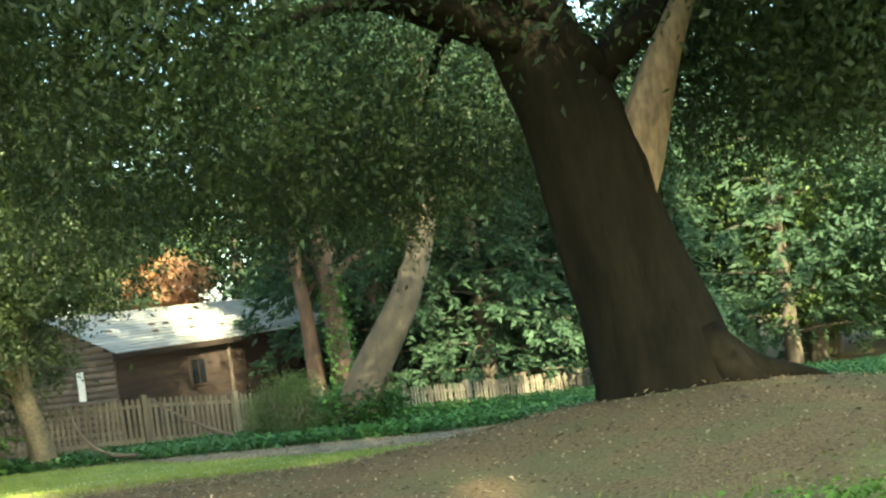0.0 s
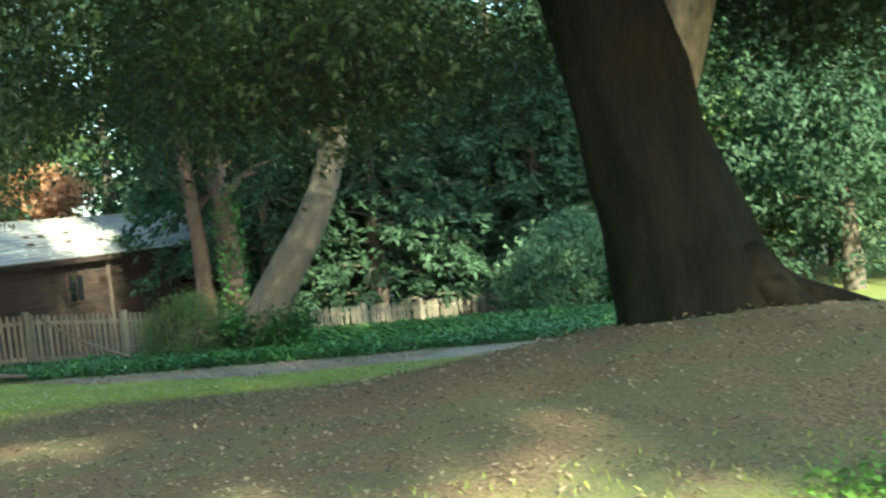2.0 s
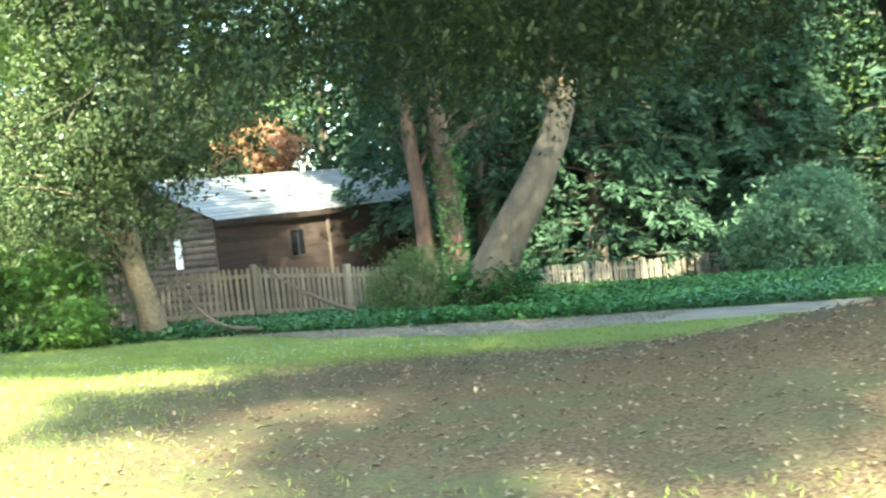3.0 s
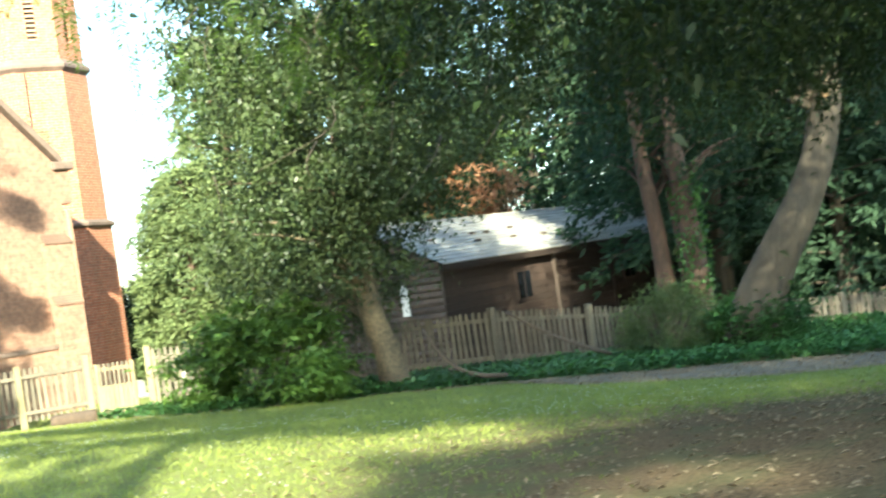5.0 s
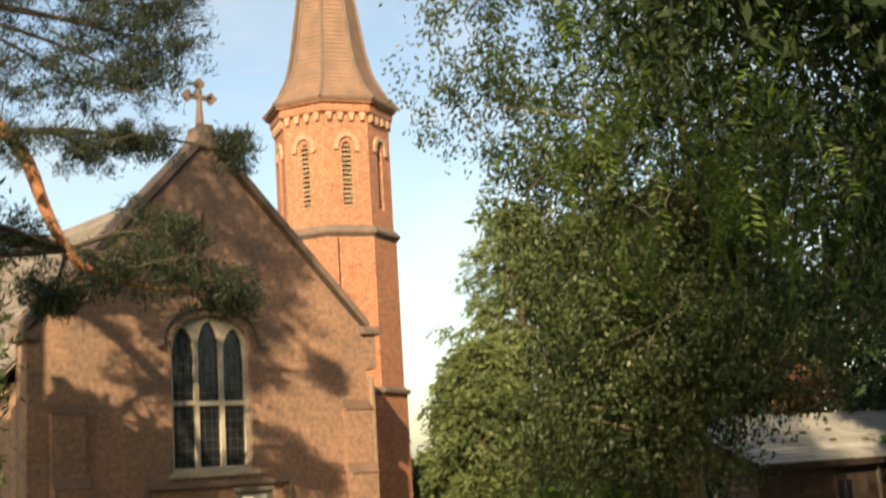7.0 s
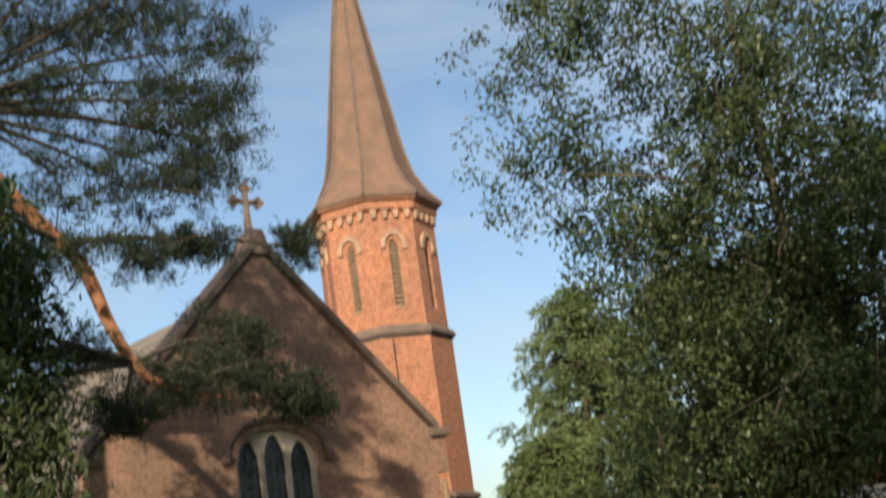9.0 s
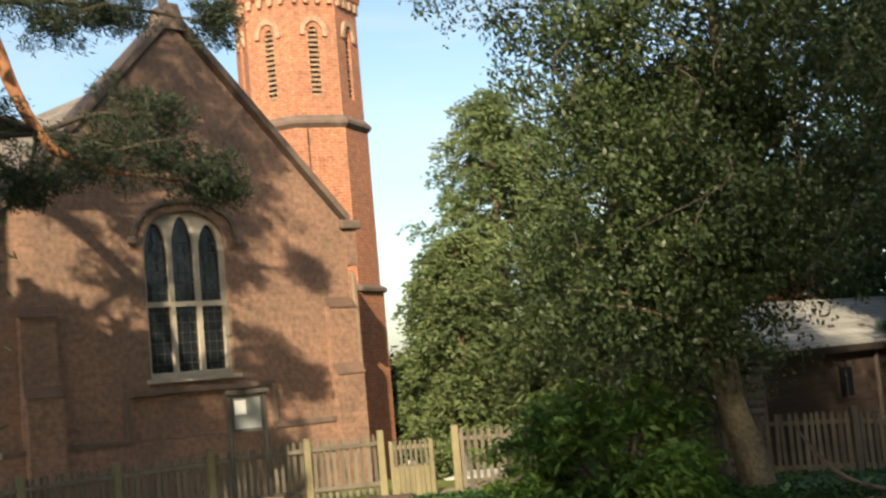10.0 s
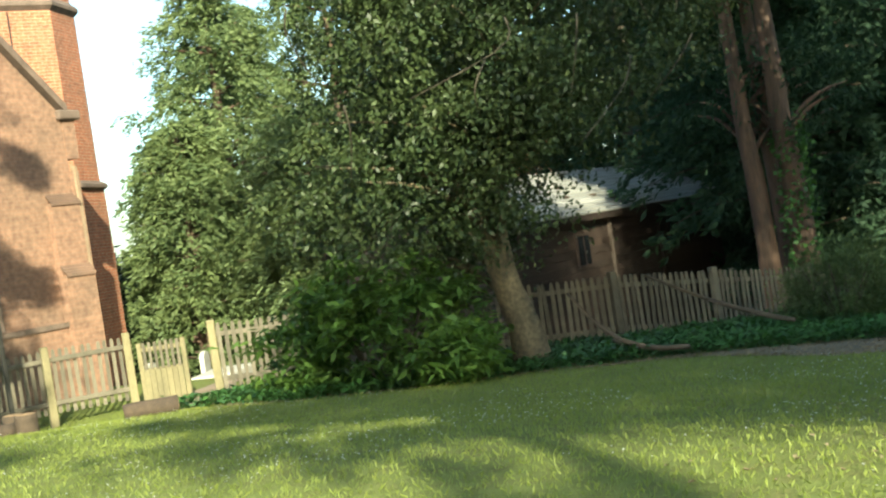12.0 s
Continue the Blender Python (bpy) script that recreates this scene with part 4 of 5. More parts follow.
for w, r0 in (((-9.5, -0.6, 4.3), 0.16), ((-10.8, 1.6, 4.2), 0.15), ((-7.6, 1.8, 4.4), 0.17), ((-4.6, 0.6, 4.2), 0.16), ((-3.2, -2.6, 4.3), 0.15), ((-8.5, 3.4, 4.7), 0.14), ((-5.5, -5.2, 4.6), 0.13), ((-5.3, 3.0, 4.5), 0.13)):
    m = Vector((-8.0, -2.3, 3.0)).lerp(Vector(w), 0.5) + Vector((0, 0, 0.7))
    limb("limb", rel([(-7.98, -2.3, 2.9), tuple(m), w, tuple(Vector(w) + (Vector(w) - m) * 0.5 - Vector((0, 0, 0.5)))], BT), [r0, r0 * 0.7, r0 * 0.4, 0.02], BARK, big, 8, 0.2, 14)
for a, reach in ((4.4, 1.0), (4.9, 1.4), (5.5, 1.2)):
    q = [(-7.84 + d * math.cos(a), -2.5 + d * math.sin(a)) for d in (0.3, 0.62, reach * 0.75, reach)]
    rz = (0.3, 0.02, -0.02, -0.1)
    limb("root", rel([(px, py, gz(px, py) + h) for (px, py), h in zip(q, rz)], BT), [0.2, 0.15, 0.08, 0.03], BARK, big, 10, 0.2, 12)


def canopy_keep(p):
    x, y, zz = p[:, 0], p[:, 1], p[:, 2]
    ok = (y < 2.15 + 0.4 * (x + 15.3)) & (x > -12.9) & (zz > 2.35 + 0.02 * (x + 8) ** 2 * (x < -8))
    near_trunk = ((x + 7.9) ** 2 + (y + 2.2) ** 2 < 2.2) & (zz < 3.6)
    sight = (x < -7.6) & (y < -1.3) & (y > -6) & (zz < 3.15)
    return ok & ~near_trunk & ~sight


cl = np.concatenate([clumps((-6.6, -0.6, 4.9), (6.6, 7.2, 3.1), 1700, 66, 0.28, 0.35, canopy_keep, 1.3), clumps((-4.6, -4.6, 4.9), (3.6, 3.4, 2.0), 420, 60, 0.3, 0.25, canopy_keep, 1.3),
                     # first entry: foliage mostly out of view, added to shade the trunk and mound
                     clumps((-11.5, -6.0, 4.8), (3.0, 2.6, 2.1), 430, 60, 0.3, 0.2), clumps((-8.1, -4.3, 3.2), (1.6, 0.95, 1.0), 170, 84, 0.22, 0.1, None, 1.3), clumps((-4.5, -3.6, 3.0), (2.2, 2.0, 0.75), 220, 60, 0.25, 0.1, None, 1.2),
                     clumps((-6.4, -2.9, 3.9), (1.5, 1.6, 0.9), 150, 70, 0.25, 0.1), clumps((-3.6, 2.4, 2.95), (3.2, 3.2, 0.75), 330, 60, 0.26, 0.1, lambda p: p[:, 2] > 2.35, 1.2)])
leaves("crown", cl - np.array(BT), 0.078, 0.032, LEAF_BIG, big, droop=0.7)
# near crown of the same tree, its shade put into a darker leaf colour
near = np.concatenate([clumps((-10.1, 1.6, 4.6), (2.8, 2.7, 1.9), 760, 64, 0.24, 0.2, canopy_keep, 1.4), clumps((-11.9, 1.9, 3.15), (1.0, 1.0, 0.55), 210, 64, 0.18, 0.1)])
leaves("crown", near - np.array(BT), 0.064, 0.022, LEAF_SHADED, big, droop=0.9)
# high, mostly unseen crown added to shade the shed, fence and holly
top = np.concatenate([clumps((-6.3, -0.6, 8.6), (5.2, 5.6, 3.6), 480, 46, 0.4, 0.3), clumps((-8.3, 1.2, 7.4), (4.2, 3.8, 2.2), 400, 46, 0.36, 0.1, canopy_keep, 1.1), clumps((-8.6, 2.2, 10.8), (3.0, 2.8, 2.4), 150, 46, 0.36, 0.1)])
leaves("crown", top - np.array(BT), 0.13, 0.06, LEAF_BIG, big, droop=0.5)
# hanging sprays at the canopy's lower fringe
fr = []
for k in range(420):
    x, y = RNG.uniform(-12.6, -1.5), RNG.uniform(-7, 5.5)
    if not canopy_keep(np.array([[x, y, 3.0]]))[0]:
        continue
    r = math.hypot((x + 6.6) / 6.4, (y + 0.6) / 7.0)
    if r > 1.05:
        continue
    z0 = RNG.uniform(2.75, 3.6) + (0.55 if x < -9.5 else 0)
    n = 44
    s = RNG.uniform(0, 1, n)
    lean = RNG.normal(size=2) * 0.25
    fr.append(np.stack([x + lean[0] * s + RNG.normal(size=n) * 0.07, y + lean[1] * s + RNG.normal(size=n) * 0.07, z0 - s * RNG.uniform(0.4, 0.95)], 1))
leaves("hanging_spray", np.concatenate(fr) - np.array(BT), 0.09, 0.026, LEAF_BIG, big, droop=1.3)
# comb-like sprays hanging nearest the walker
sc, sa = [], []
for k in range(210):
    x = RNG.uniform(-12.4, -9.2)
    y = 2.3 + 0.4 * (x + 15.3) - RNG.uniform(0, 1) ** 2 * 1.9
    z0 = RNG.uniform(2.5, 4.3)
    d = np.array((RNG.normal() * 0.4, RNG.normal() * 0.4, -0.8))
    d /= np.linalg.norm(d)
    side = np.cross(d, RNG.normal(size=3))
    side /= np.linalg.norm(side)
    ln = RNG.uniform(0.22, 0.5)
    for q in np.linspace(0, 1, 26):
        p = np.array((x, y, z0)) + d * ln * q + np.array((0, 0, -0.06 * q * q))
        for sg in (-1, 1):
            sc.append(p)
            sa.append((side * sg + d * 0.6) * 3)
for k in range(36):
    x, y, z0 = RNG.uniform(-13.3, -12.2), RNG.uniform(0.7, 3.0), RNG.uniform(2.5, 3.7)
    d = np.array((RNG.normal() * 0.5, RNG.normal() * 0.5, -0.75))
    d /= np.linalg.norm(d)
    side = np.cross(d, RNG.normal(size=3))
    side /= np.linalg.norm(side)
    ln = RNG.uniform(0.15, 0.42)
    for q in np.linspace(0, 1, 22):
        p = np.array((x, y, z0)) + d * ln * q + np.array((0, 0, -0.05 * q * q))
        for sg in (-1, 1):
            sc.append(p)
            sa.append((side * sg + d * 0.5) * 3)
leaves("yew_spray", np.array(sc) - np.array(BT), 0.042, 0.010, LEAF_FROND, big, axis=np.array(sa), fold=0.0)


def tree(at, label, trunks, crowns, leaf, bark, size, category="tree", group="", droop=0.3, name="tree", lift=0.0, spread=0.3, shell=0.5, flat=0.8, boughs=8, groups=0, reach=0.6):
    """A tree: trunks as (path, radii), limbs out into the crown, and crowns as (centre, radii, clumps, leaves a clump)."""
    base = Vector(at)
    t = thing(name, at, label, category, group)
    for path, radii in trunks:
        limb("trunk", rel(path, base), radii, bark, t, 12, 0.2, 18)
    for centre, radii, count, per in crowns:
        c = Vector(centre)
        path = trunks[0][0]
        for k in range(boughs):
            a = k * 2.4
            e = c + Vector((math.cos(a) * radii[0] * 0.75, math.sin(a) * radii[1] * 0.75, RNG.uniform(-0.5, 0.6) * radii[2]))
            s = Vector((float(np.interp(e.z - 0.8, [p[2] for p in path], [p[0] for p in path])), float(np.interp(e.z - 0.8, [p[2] for p in path], [p[1] for p in path])), min(max(e.z - 0.8, path[0][2] + 1.2), path[-1][2])))
            r = 0.35 * float(np.interp(s.z, [p[2] for p in path], trunks[0][1]))
            limb("limb", rel([tuple(s), tuple(s.lerp(e, 0.5) + Vector((0, 0, 0.25))), tuple(e)], base), [max(r, 0.025), max(r * 0.6, 0.018), 0.012], bark, t, 6, 0.1, 8)
        pts = clumps(centre, radii, count, per, spread, shell, None, flat, groups, reach)
        leaves("crown", pts - np.array(base), size[0], size[1], leaf, t, droop=droop, lift=lift)
    return t


# ---- holly with its leaning pale trunk ----
HB = (1.15, 12.75, gz(1.15, 12.75))
holly = tree(HB, "tall dense holly tree with a twisted, pale-patched trunk", [([(1.1, 12.78, HB[2] - 0.2), (1.1, 12.82, -0.3), (1.02, 13.02, 0.4), (0.93, 13.1, 1.1), (0.98, 12.95, 1.7), (1.15, 12.65, 2.6), (1.2, 12.6, 4), (1.2, 12.8, 7), (1.2, 12.9, 10.6)], [0.32, 0.23, 0.18, 0.23, 0.11, 0.09, 0.09, 0.08, 0.03]),
              ([(0.98, 13.05, 0.6), (0.98, 13.2, 1.3), (0.9, 13.25, 1.9), (0.85, 13.3, 3.0)], [0.17, 0.13, 0.1, 0.06])],
             [((1.5, 12.6, 4.9), (3.0, 3.0, 2.75), 1000, 48), ((1.2, 13.2, 8.6), (3.9, 3.9, 3.8), 1100, 46), ((0.7, 14.4, 2.4), (1.5, 1.7, 1.5), 260, 50), ((2.4, 14.5, 1.2), (1.2, 0.8, 1.2), 120, 46), ((0.8, 13.0, 2.5), (1.3, 0.9, 0.9), 150, 46), ((0.6, 12.9, 1.5), (0.6, 0.5, 0.5), 26, 40)], LEAF_HOLLY, BARK_HOLLY, (0.10, 0.05), spread=0.17, droop=0.5, shell=0.6, boughs=10, groups=95, reach=0.4)
for k in range(26):
    a, zz = RNG.uniform(2.4, 5.2), RNG.uniform(2.8, 9.5)
    px, py = 1.2 + 3.2 * math.cos(a), 12.9 + 3.3 * math.sin(a)
    limb("twig", rel([(px, py, zz), (px + RNG.normal() * 0.2, py + RNG.normal() * 0.2, zz - 0.35), (px + RNG.normal() * 0.35, py + RNG.normal() * 0.35, zz - RNG.uniform(0.6, 1.1))], Vector(HB)), [0.013, 0.010, 0.005], BARK_GREY, holly, 5, 0, 8)

# ---- laurel by the gate ----
LB = (-0.35, 14.3, gz(-0.35, 14.3))
laurel = thing("shrub", LB, "large bright green laurel shrub beside the gate", "shrub")
for k in range(7):
    a = k * 0.9
    limb("stem", [(0.1 * math.cos(a), 0.1 * math.sin(a), -0.1), (0.5 * math.cos(a), 0.6 * math.sin(a), 0.8), (0.6 * math.cos(a), 0.8 * math.sin(a), 1.2)], [0.035, 0.025, 0.012], BARK_GREY, laurel, 6, 0.1, 8)
shoots = []
for k in range(46):
    a, q = RNG.uniform(0, 2 * math.pi), RNG.uniform(0.3, 1.0)
    top = np.array((0.16 * math.cos(a), 0.22 * math.sin(a), RNG.uniform(0.25, 0.55)))
    u = RNG.uniform(0, 1, (15, 1))
    shoots.append(np.array((1.05 * q * math.cos(a), 1.6 * q * math.sin(a), 1.25 - 0.55 * q * q)) + top * u + RNG.normal(size=(15, 3)) * 0.04)
lobes = [((0.1, 0, 0.7), (1.1, 1.5, 0.85), 96), ((0.2, -0.65, 1.4), (0.55, 0.6, 0.45), 30), ((0.2, 0.75, 1.45), (0.5, 0.65, 0.5), 34), ((-0.3, 1.35, 0.6), (0.75, 0.75, 0.6), 44), ((-0.5, -1.4, 0.45), (0.5, 0.65, 0.5), 40), ((-0.5, 0.2, 1.1), (0.5, 0.6, 0.4), 22)]
lp = np.concatenate(shoots + [clumps(c, r, n, 26, 0.13, 0.6, None, 0.4) for c, r, n in lobes])
leaves("foliage", lp[lp[:, 2] > -0.05], 0.19, 0.066, LEAF_LAUREL, laurel, lift=0.55, droop=0.25, fold=0.12)

# ---- round shrub before the fence, ivy-clad trunks, leaning tree ----
SB = (4.1, 9.1, gz(4.1, 9.1))
shrub = thing("shrub", SB, "rounded feathery olive-green shrub by the fence", "shrub")
for k in range(6):
    a = k * 1.05
    limb("stem", [(0, 0, -0.1), (0.25 * math.cos(a), 0.3 * math.sin(a), 0.5), (0.5 * math.cos(a), 0.6 * math.sin(a), 1.0)], [0.03, 0.02, 0.01], BARK_GREY, shrub, 6, 0.1, 8)
leaves("foliage", np.concatenate([clumps((0, 0, 0.55), (0.75, 0.95, 0.62), 260, 34, 0.09, 0.45), clumps((0, -0.2, 1.0), (0.5, 0.6, 0.35), 60, 30, 0.09, 0.3)]), 0.075, 0.016, LEAF_SHRUB, shrub, droop=-0.7)

LT = (4.45, 7.75, gz(4.45, 7.75))
leaning = tree(LT, "grey-barked tree with a curved leaning trunk", [([(4.4, 7.85, LT[2] - 0.2), (4.5, 7.7, -0.5), (4.8, 7.3, 0.4), (5.3, 6.65, 1.5), (5.7, 6.5, 2.3), (6.05, 6.42, 3.2), (6.3, 6.2, 5.0), (6.2, 6.0, 7.5)], [0.5, 0.42, 0.36, 0.31, 0.29, 0.27, 0.16, 0.04])],
               [((6.0, 6.6, 6.4), (2.8, 2.8, 2.2), 700, 34), ((5.4, 7.6, 3.9), (1.3, 1.3, 0.8), 120, 34)], LEAF_WOOD, BARK_GREY, (0.14, 0.06), droop=0.6)
limb("limb", rel([(6.0, 6.45, 3.0), (5.7, 7.0, 3.3), (5.6, 7.5, 3.8)], Vector(LT)), [0.15, 0.11, 0.07], BARK_GREY, leaning, 8)
v, f = tube(rel([(5.75, 6.36, 3.05), (5.68, 6.34, 3.06)], Vector(LT)), [0.1, 0.09], 10)
child("cut_knot", mesh_from("cut_knot", v, f, CUT_WOOD), leaning, "pale sawn knot")

for x, y, r, hgt in ((10.2, 11.35, 0.25, 9.0), (10.0, 12.05, 0.2, 9.5), (10.9, 11.9, 0.2, 9.0)):
    z0 = gz(x, y)
    tr = tree((x, y, z0), "tall straight ivy-clad conifer with reddish bark", [([(x, y, z0 - 0.2), (x, y, 0.5), (x - 0.15, y + 0.1, 3.0), (x - 0.1, y + 0.2, hgt)], [r * 1.25, r, r * 0.8, r * 0.3])],
              [((x + 0.8, y + 0.5, 7.4), (3.0, 3.0, 2.4), 380, 34), ((x + 1.0, y + 0.2, 3.2), (1.5, 1.6, 1.5), 46, 30)], LEAF_WOOD, BARK_RED, (0.2, 0.05), group="tall trunks by the shed", droop=0.8, flat=0.5)
    if r > 0.2:
        a = RNG.uniform(0, 2 * math.pi, 1500)
        zz = -1.7 + 4.2 * RNG.uniform(0, 1, 1500) ** 1.4
        leaves("ivy", np.stack([r * 1.1 * np.cos(a) - 0.05, r * 1.1 * np.sin(a), zz - z0], 1) + RNG.normal(size=(1500, 3)) * 0.06, 0.11, 0.09, LEAF_IVY, tr)

GB = (15.2, 4.4, gz(15.2, 4.4))
gbush = thing("shrub", GB, "large round grey-green bush at the fence's end", "shrub")
limb("stem", [(0, 0, -0.1), (0.1, 0, 0.8), (0.2, 0.1, 1.8)], [0.12, 0.08, 0.03], BARK_GREY, gbush, 8)
leaves("foliage", np.concatenate([clumps((0, 0, 1.3), (1.6, 1.8, 1.35), 420, 34, 0.17, 0.6), clumps((0.2, -0.3, 2.2), (1.0, 1.1, 0.8), 120, 34, 0.15, 0.5)]), 0.16, 0.07, LEAF_BLUE, gbush, droop=0.3)

# ---- yews behind the gate ----


def conifer(at, height, radius, leaf, bark, label, group, boughs=90, sprays=15, per=20, size=(0.15, 0.034), low=0.06, trunk=0.3, sag=0.35, tip=0.75):
    """A feathery conifer: boughs all round a trunk, each with drooping fans of needles towards its end."""
    base = Vector(at)
    t = thing("tree", at, label, "tree", group)
    limb("trunk", [(0, 0, -0.2), (0.05, 0, height * 0.4), (0.1, 0.05, height)], [trunk, trunk * 0.75, 0.03], bark, t, 10, 0.2, 14)
    pts, axes = [], []
    for k in range(boughs):
        h = low + (1 - low) * (k + RNG.uniform(0, 1)) / boughs
        a = k * 2.399 + RNG.normal() * 0.3
        ln = radius * min(1.0, (1.06 - h) ** tip) * RNG.uniform(0.7, 1.12) * min(1.0, 0.75 + h)
        out = np.array((math.cos(a), math.sin(a), 0.0))
        side = np.array((-out[1], out[0], 0.0))
        z0 = h * height
        s0 = (0.1 * h, 0.05 * h, z0)

        def at_bough(q):
            return np.array(s0) + out * (ln * q) + np.array((0, 0, ln * (0.35 * q - sag * 1.6 * q * q)))

        if k % 2 == 0:
            limb("limb", [tuple(at_bough(q)) for q in (0, 0.35, 0.7, 0.95)], [0.05, 0.035, 0.02, 0.008], bark, t, 5, 0.1, 7)
        for _ in range(sprays):
            q = RNG.uniform(0.12, 1.0) ** 0.75
            sg = RNG.normal() * 0.55
            c = at_bough(q) + side * sg * ln * 0.22 + np.array((0, 0, RNG.normal() * 0.1))
            d = out + side * sg * 1.2 + np.array((0, 0, -0.55 + RNG.normal() * 0.3))
            d /= np.linalg.norm(d)
            w = RNG.uniform(0.25, 0.55)
            u = RNG.uniform(0, 1, (per, 1))
            pts.append(c + d * w * u + np.array((0, 0, -0.16)) * u * u + RNG.normal(size=(per, 3)) * 0.05)
            axes.append(np.repeat(d[None] * 0.9, per, 0) + side * RNG.choice((-0.7, 0.7), (per, 1)))
    leaves("crown", np.concatenate(pts), size[0], size[1], leaf, t, axis=np.concatenate(axes), fold=0.05)
    return t


for x, y, r, hgt in ((9.6, 26.9, 2.3, 6.6), (12.4, 27.8, 3.6, 11.2), (10.9, 23.8, 2.7, 6.6), (14.8, 25.4, 3.8, 11.6), (17, 31, 4.4, 11.5)):
    conifer((x, y, gz(x, y)), hgt, r, LEAF_YEW, BARK_RED, "broad feathery olive-green yew behind the gate", "yews behind the gate", 124, 19, 15, (0.19, 0.056), 0.04, 0.26, 0.14, 0.55)

# ---- the wood beyond the fence and the shed ----
wood = [(15.5, 13.2, 3.8, 10), (17, 10.5, 4.0, 9), (20, 14, 4.5, 11), (22, 8, 4.5, 10), (26, 12, 5, 12), (24, 3.0, 4.5, 9.5), (29, 6, 5.5, 12), (23, 20, 5, 12), (27, 26, 6, 13), (18, 24.5, 4.0, 10), (33, 16, 6, 13), (33, 0.5, 5.0, 9), (20.5, 6.6, 2.8, 7)]
for x, y, r, hgt in wood:
    conifer((x, y, gz(x, y)), hgt * 1.25, r * 1.1, LEAF_WOOD, BARK_GREY, "dark green woodland conifer with drooping feathery boughs", "dark wood beyond the fence", 110 if x < 21 else 66, 14, 14, (0.3, 0.10), 0.2 if x < 16 else 0.06, 0.28, 0.25, 0.45)
# the depth of the wood
for x, y in ((31, 24), (35, 9), (38, 21), (40, 2), (27, 17), (44, 14)):
    z0 = gz(x, y)
    tree((x, y, z0), "tall dark tree deep in the wood", [([(x, y, z0 - 0.2), (x, y, z0 + 4), (x + 0.2, y, z0 + 12)], [0.35, 0.28, 0.05])],
         [((x, y, z0 + 6.6), (5.2, 5.2, 7.0), 420, 20)], LEAF_WOOD, BARK_GREY, (0.5, 0.24), group="depth of the wood", droop=0.5, spread=0.5, shell=0.3, boughs=4)
x, y = 17.5, 22.2
tree((x, y, gz(x, y)), "copper-leaved tree behind the shed", [([(x, y, -1.9), (x, y, 0.5), (x, y, 3.6)], [0.16, 0.12, 0.03])], [((x, y, 3.1), (1.3, 1.5, 0.95), 110, 40)], LEAF_COPPER, BARK_GREY, (0.2, 0.09), spread=0.25, boughs=4)
x, y = 20.0, 25.5
tree((x, y, gz(x, y)), "bright lime-green tree behind the shed", [([(x, y, -2.2), (x, y, 1), (x, y, 6.5)], [0.22, 0.18, 0.04])], [((x, y, 4.8), (3.0, 3.4, 2.2), 330, 30)], LEAF_BRIGHT, BARK_GREY, (0.22, 0.11), spread=0.35, boughs=5)

# trees along the drive, seen beside the big trunk
for x, y, r, hgt, lf in ((24, -2.2, 3.4, 8.5, LEAF_WOOD), (27, 2.8, 2.8, 8.5, LEAF_BRIGHT), (31, 3.0, 3.0, 9.5, LEAF_BRIGHT), (29, -3.5, 5.2, 13.5, LEAF_BLUE), (38, -1, 6, 17, LEAF_WOOD), (40, -9, 6, 16, LEAF_BLUE), (25, -9.5, 4.6, 10, LEAF_BLUE), (22, -15, 4.2, 9, LEAF_WOOD), (34, -12, 5, 11, LEAF_BLUE), (46, -8, 6, 10, LEAF_BRIGHT), (44, -22, 7, 13, LEAF_BRIGHT), (48, 4, 8, 14, LEAF_BRIGHT), (60, -14, 9, 15, LEAF_BRIGHT), (55, -34, 8, 14, LEAF_WOOD)):
    z0 = gz(x, y)
    tree((x, y, z0), "leafy park tree beside the drive", [([(x, y, z0 - 0.2), (x, y, z0 + 2), (x + 0.2, y, z0 + hgt * 0.85)], [0.34, 0.27, 0.05])],
         [((x, y, z0 + hgt * 0.56), (r, r, hgt * 0.42), 430, 24 if x < 39 else 14)], lf, BARK_GREY, (0.27, 0.12), group="park trees beside the drive", droop=0.3, spread=0.36, shell=0.6, boughs=6, groups=28, reach=0.9)

# ---- pine beside the church ----
PB = (-12.4, 17.6, gz(-12.4, 17.6))
pine = thing("tree", PB, "scots pine with orange bark and a drooping bough", "tree")
PBV = Vector(PB)
limb("trunk", rel([(-12.4, 17.6, -0.6), (-12.3, 17.6, 4), (-12.0, 17.7, 8), (-11.6, 17.8, 13)], PBV), [0.36, 0.3, 0.24, 0.08], BARK_PINE, pine, 12, 0.15, 18)
limb("limb", rel([(-11.9, 17.7, 9.6), (-9.6, 18.6, 8.7), (-8.0, 19.0, 7.35), (-7.25, 19.0, 6.7), (-6.95, 19.0, 5.8), (-6.45, 19.0, 4.95), (-5.3, 19.3, 4.75), (-3.9, 19.5, 4.7)], PBV), [0.17, 0.14, 0.12, 0.11, 0.1, 0.08, 0.04, 0.02], BARK_PINE, pine, 10, 0.1, 30)
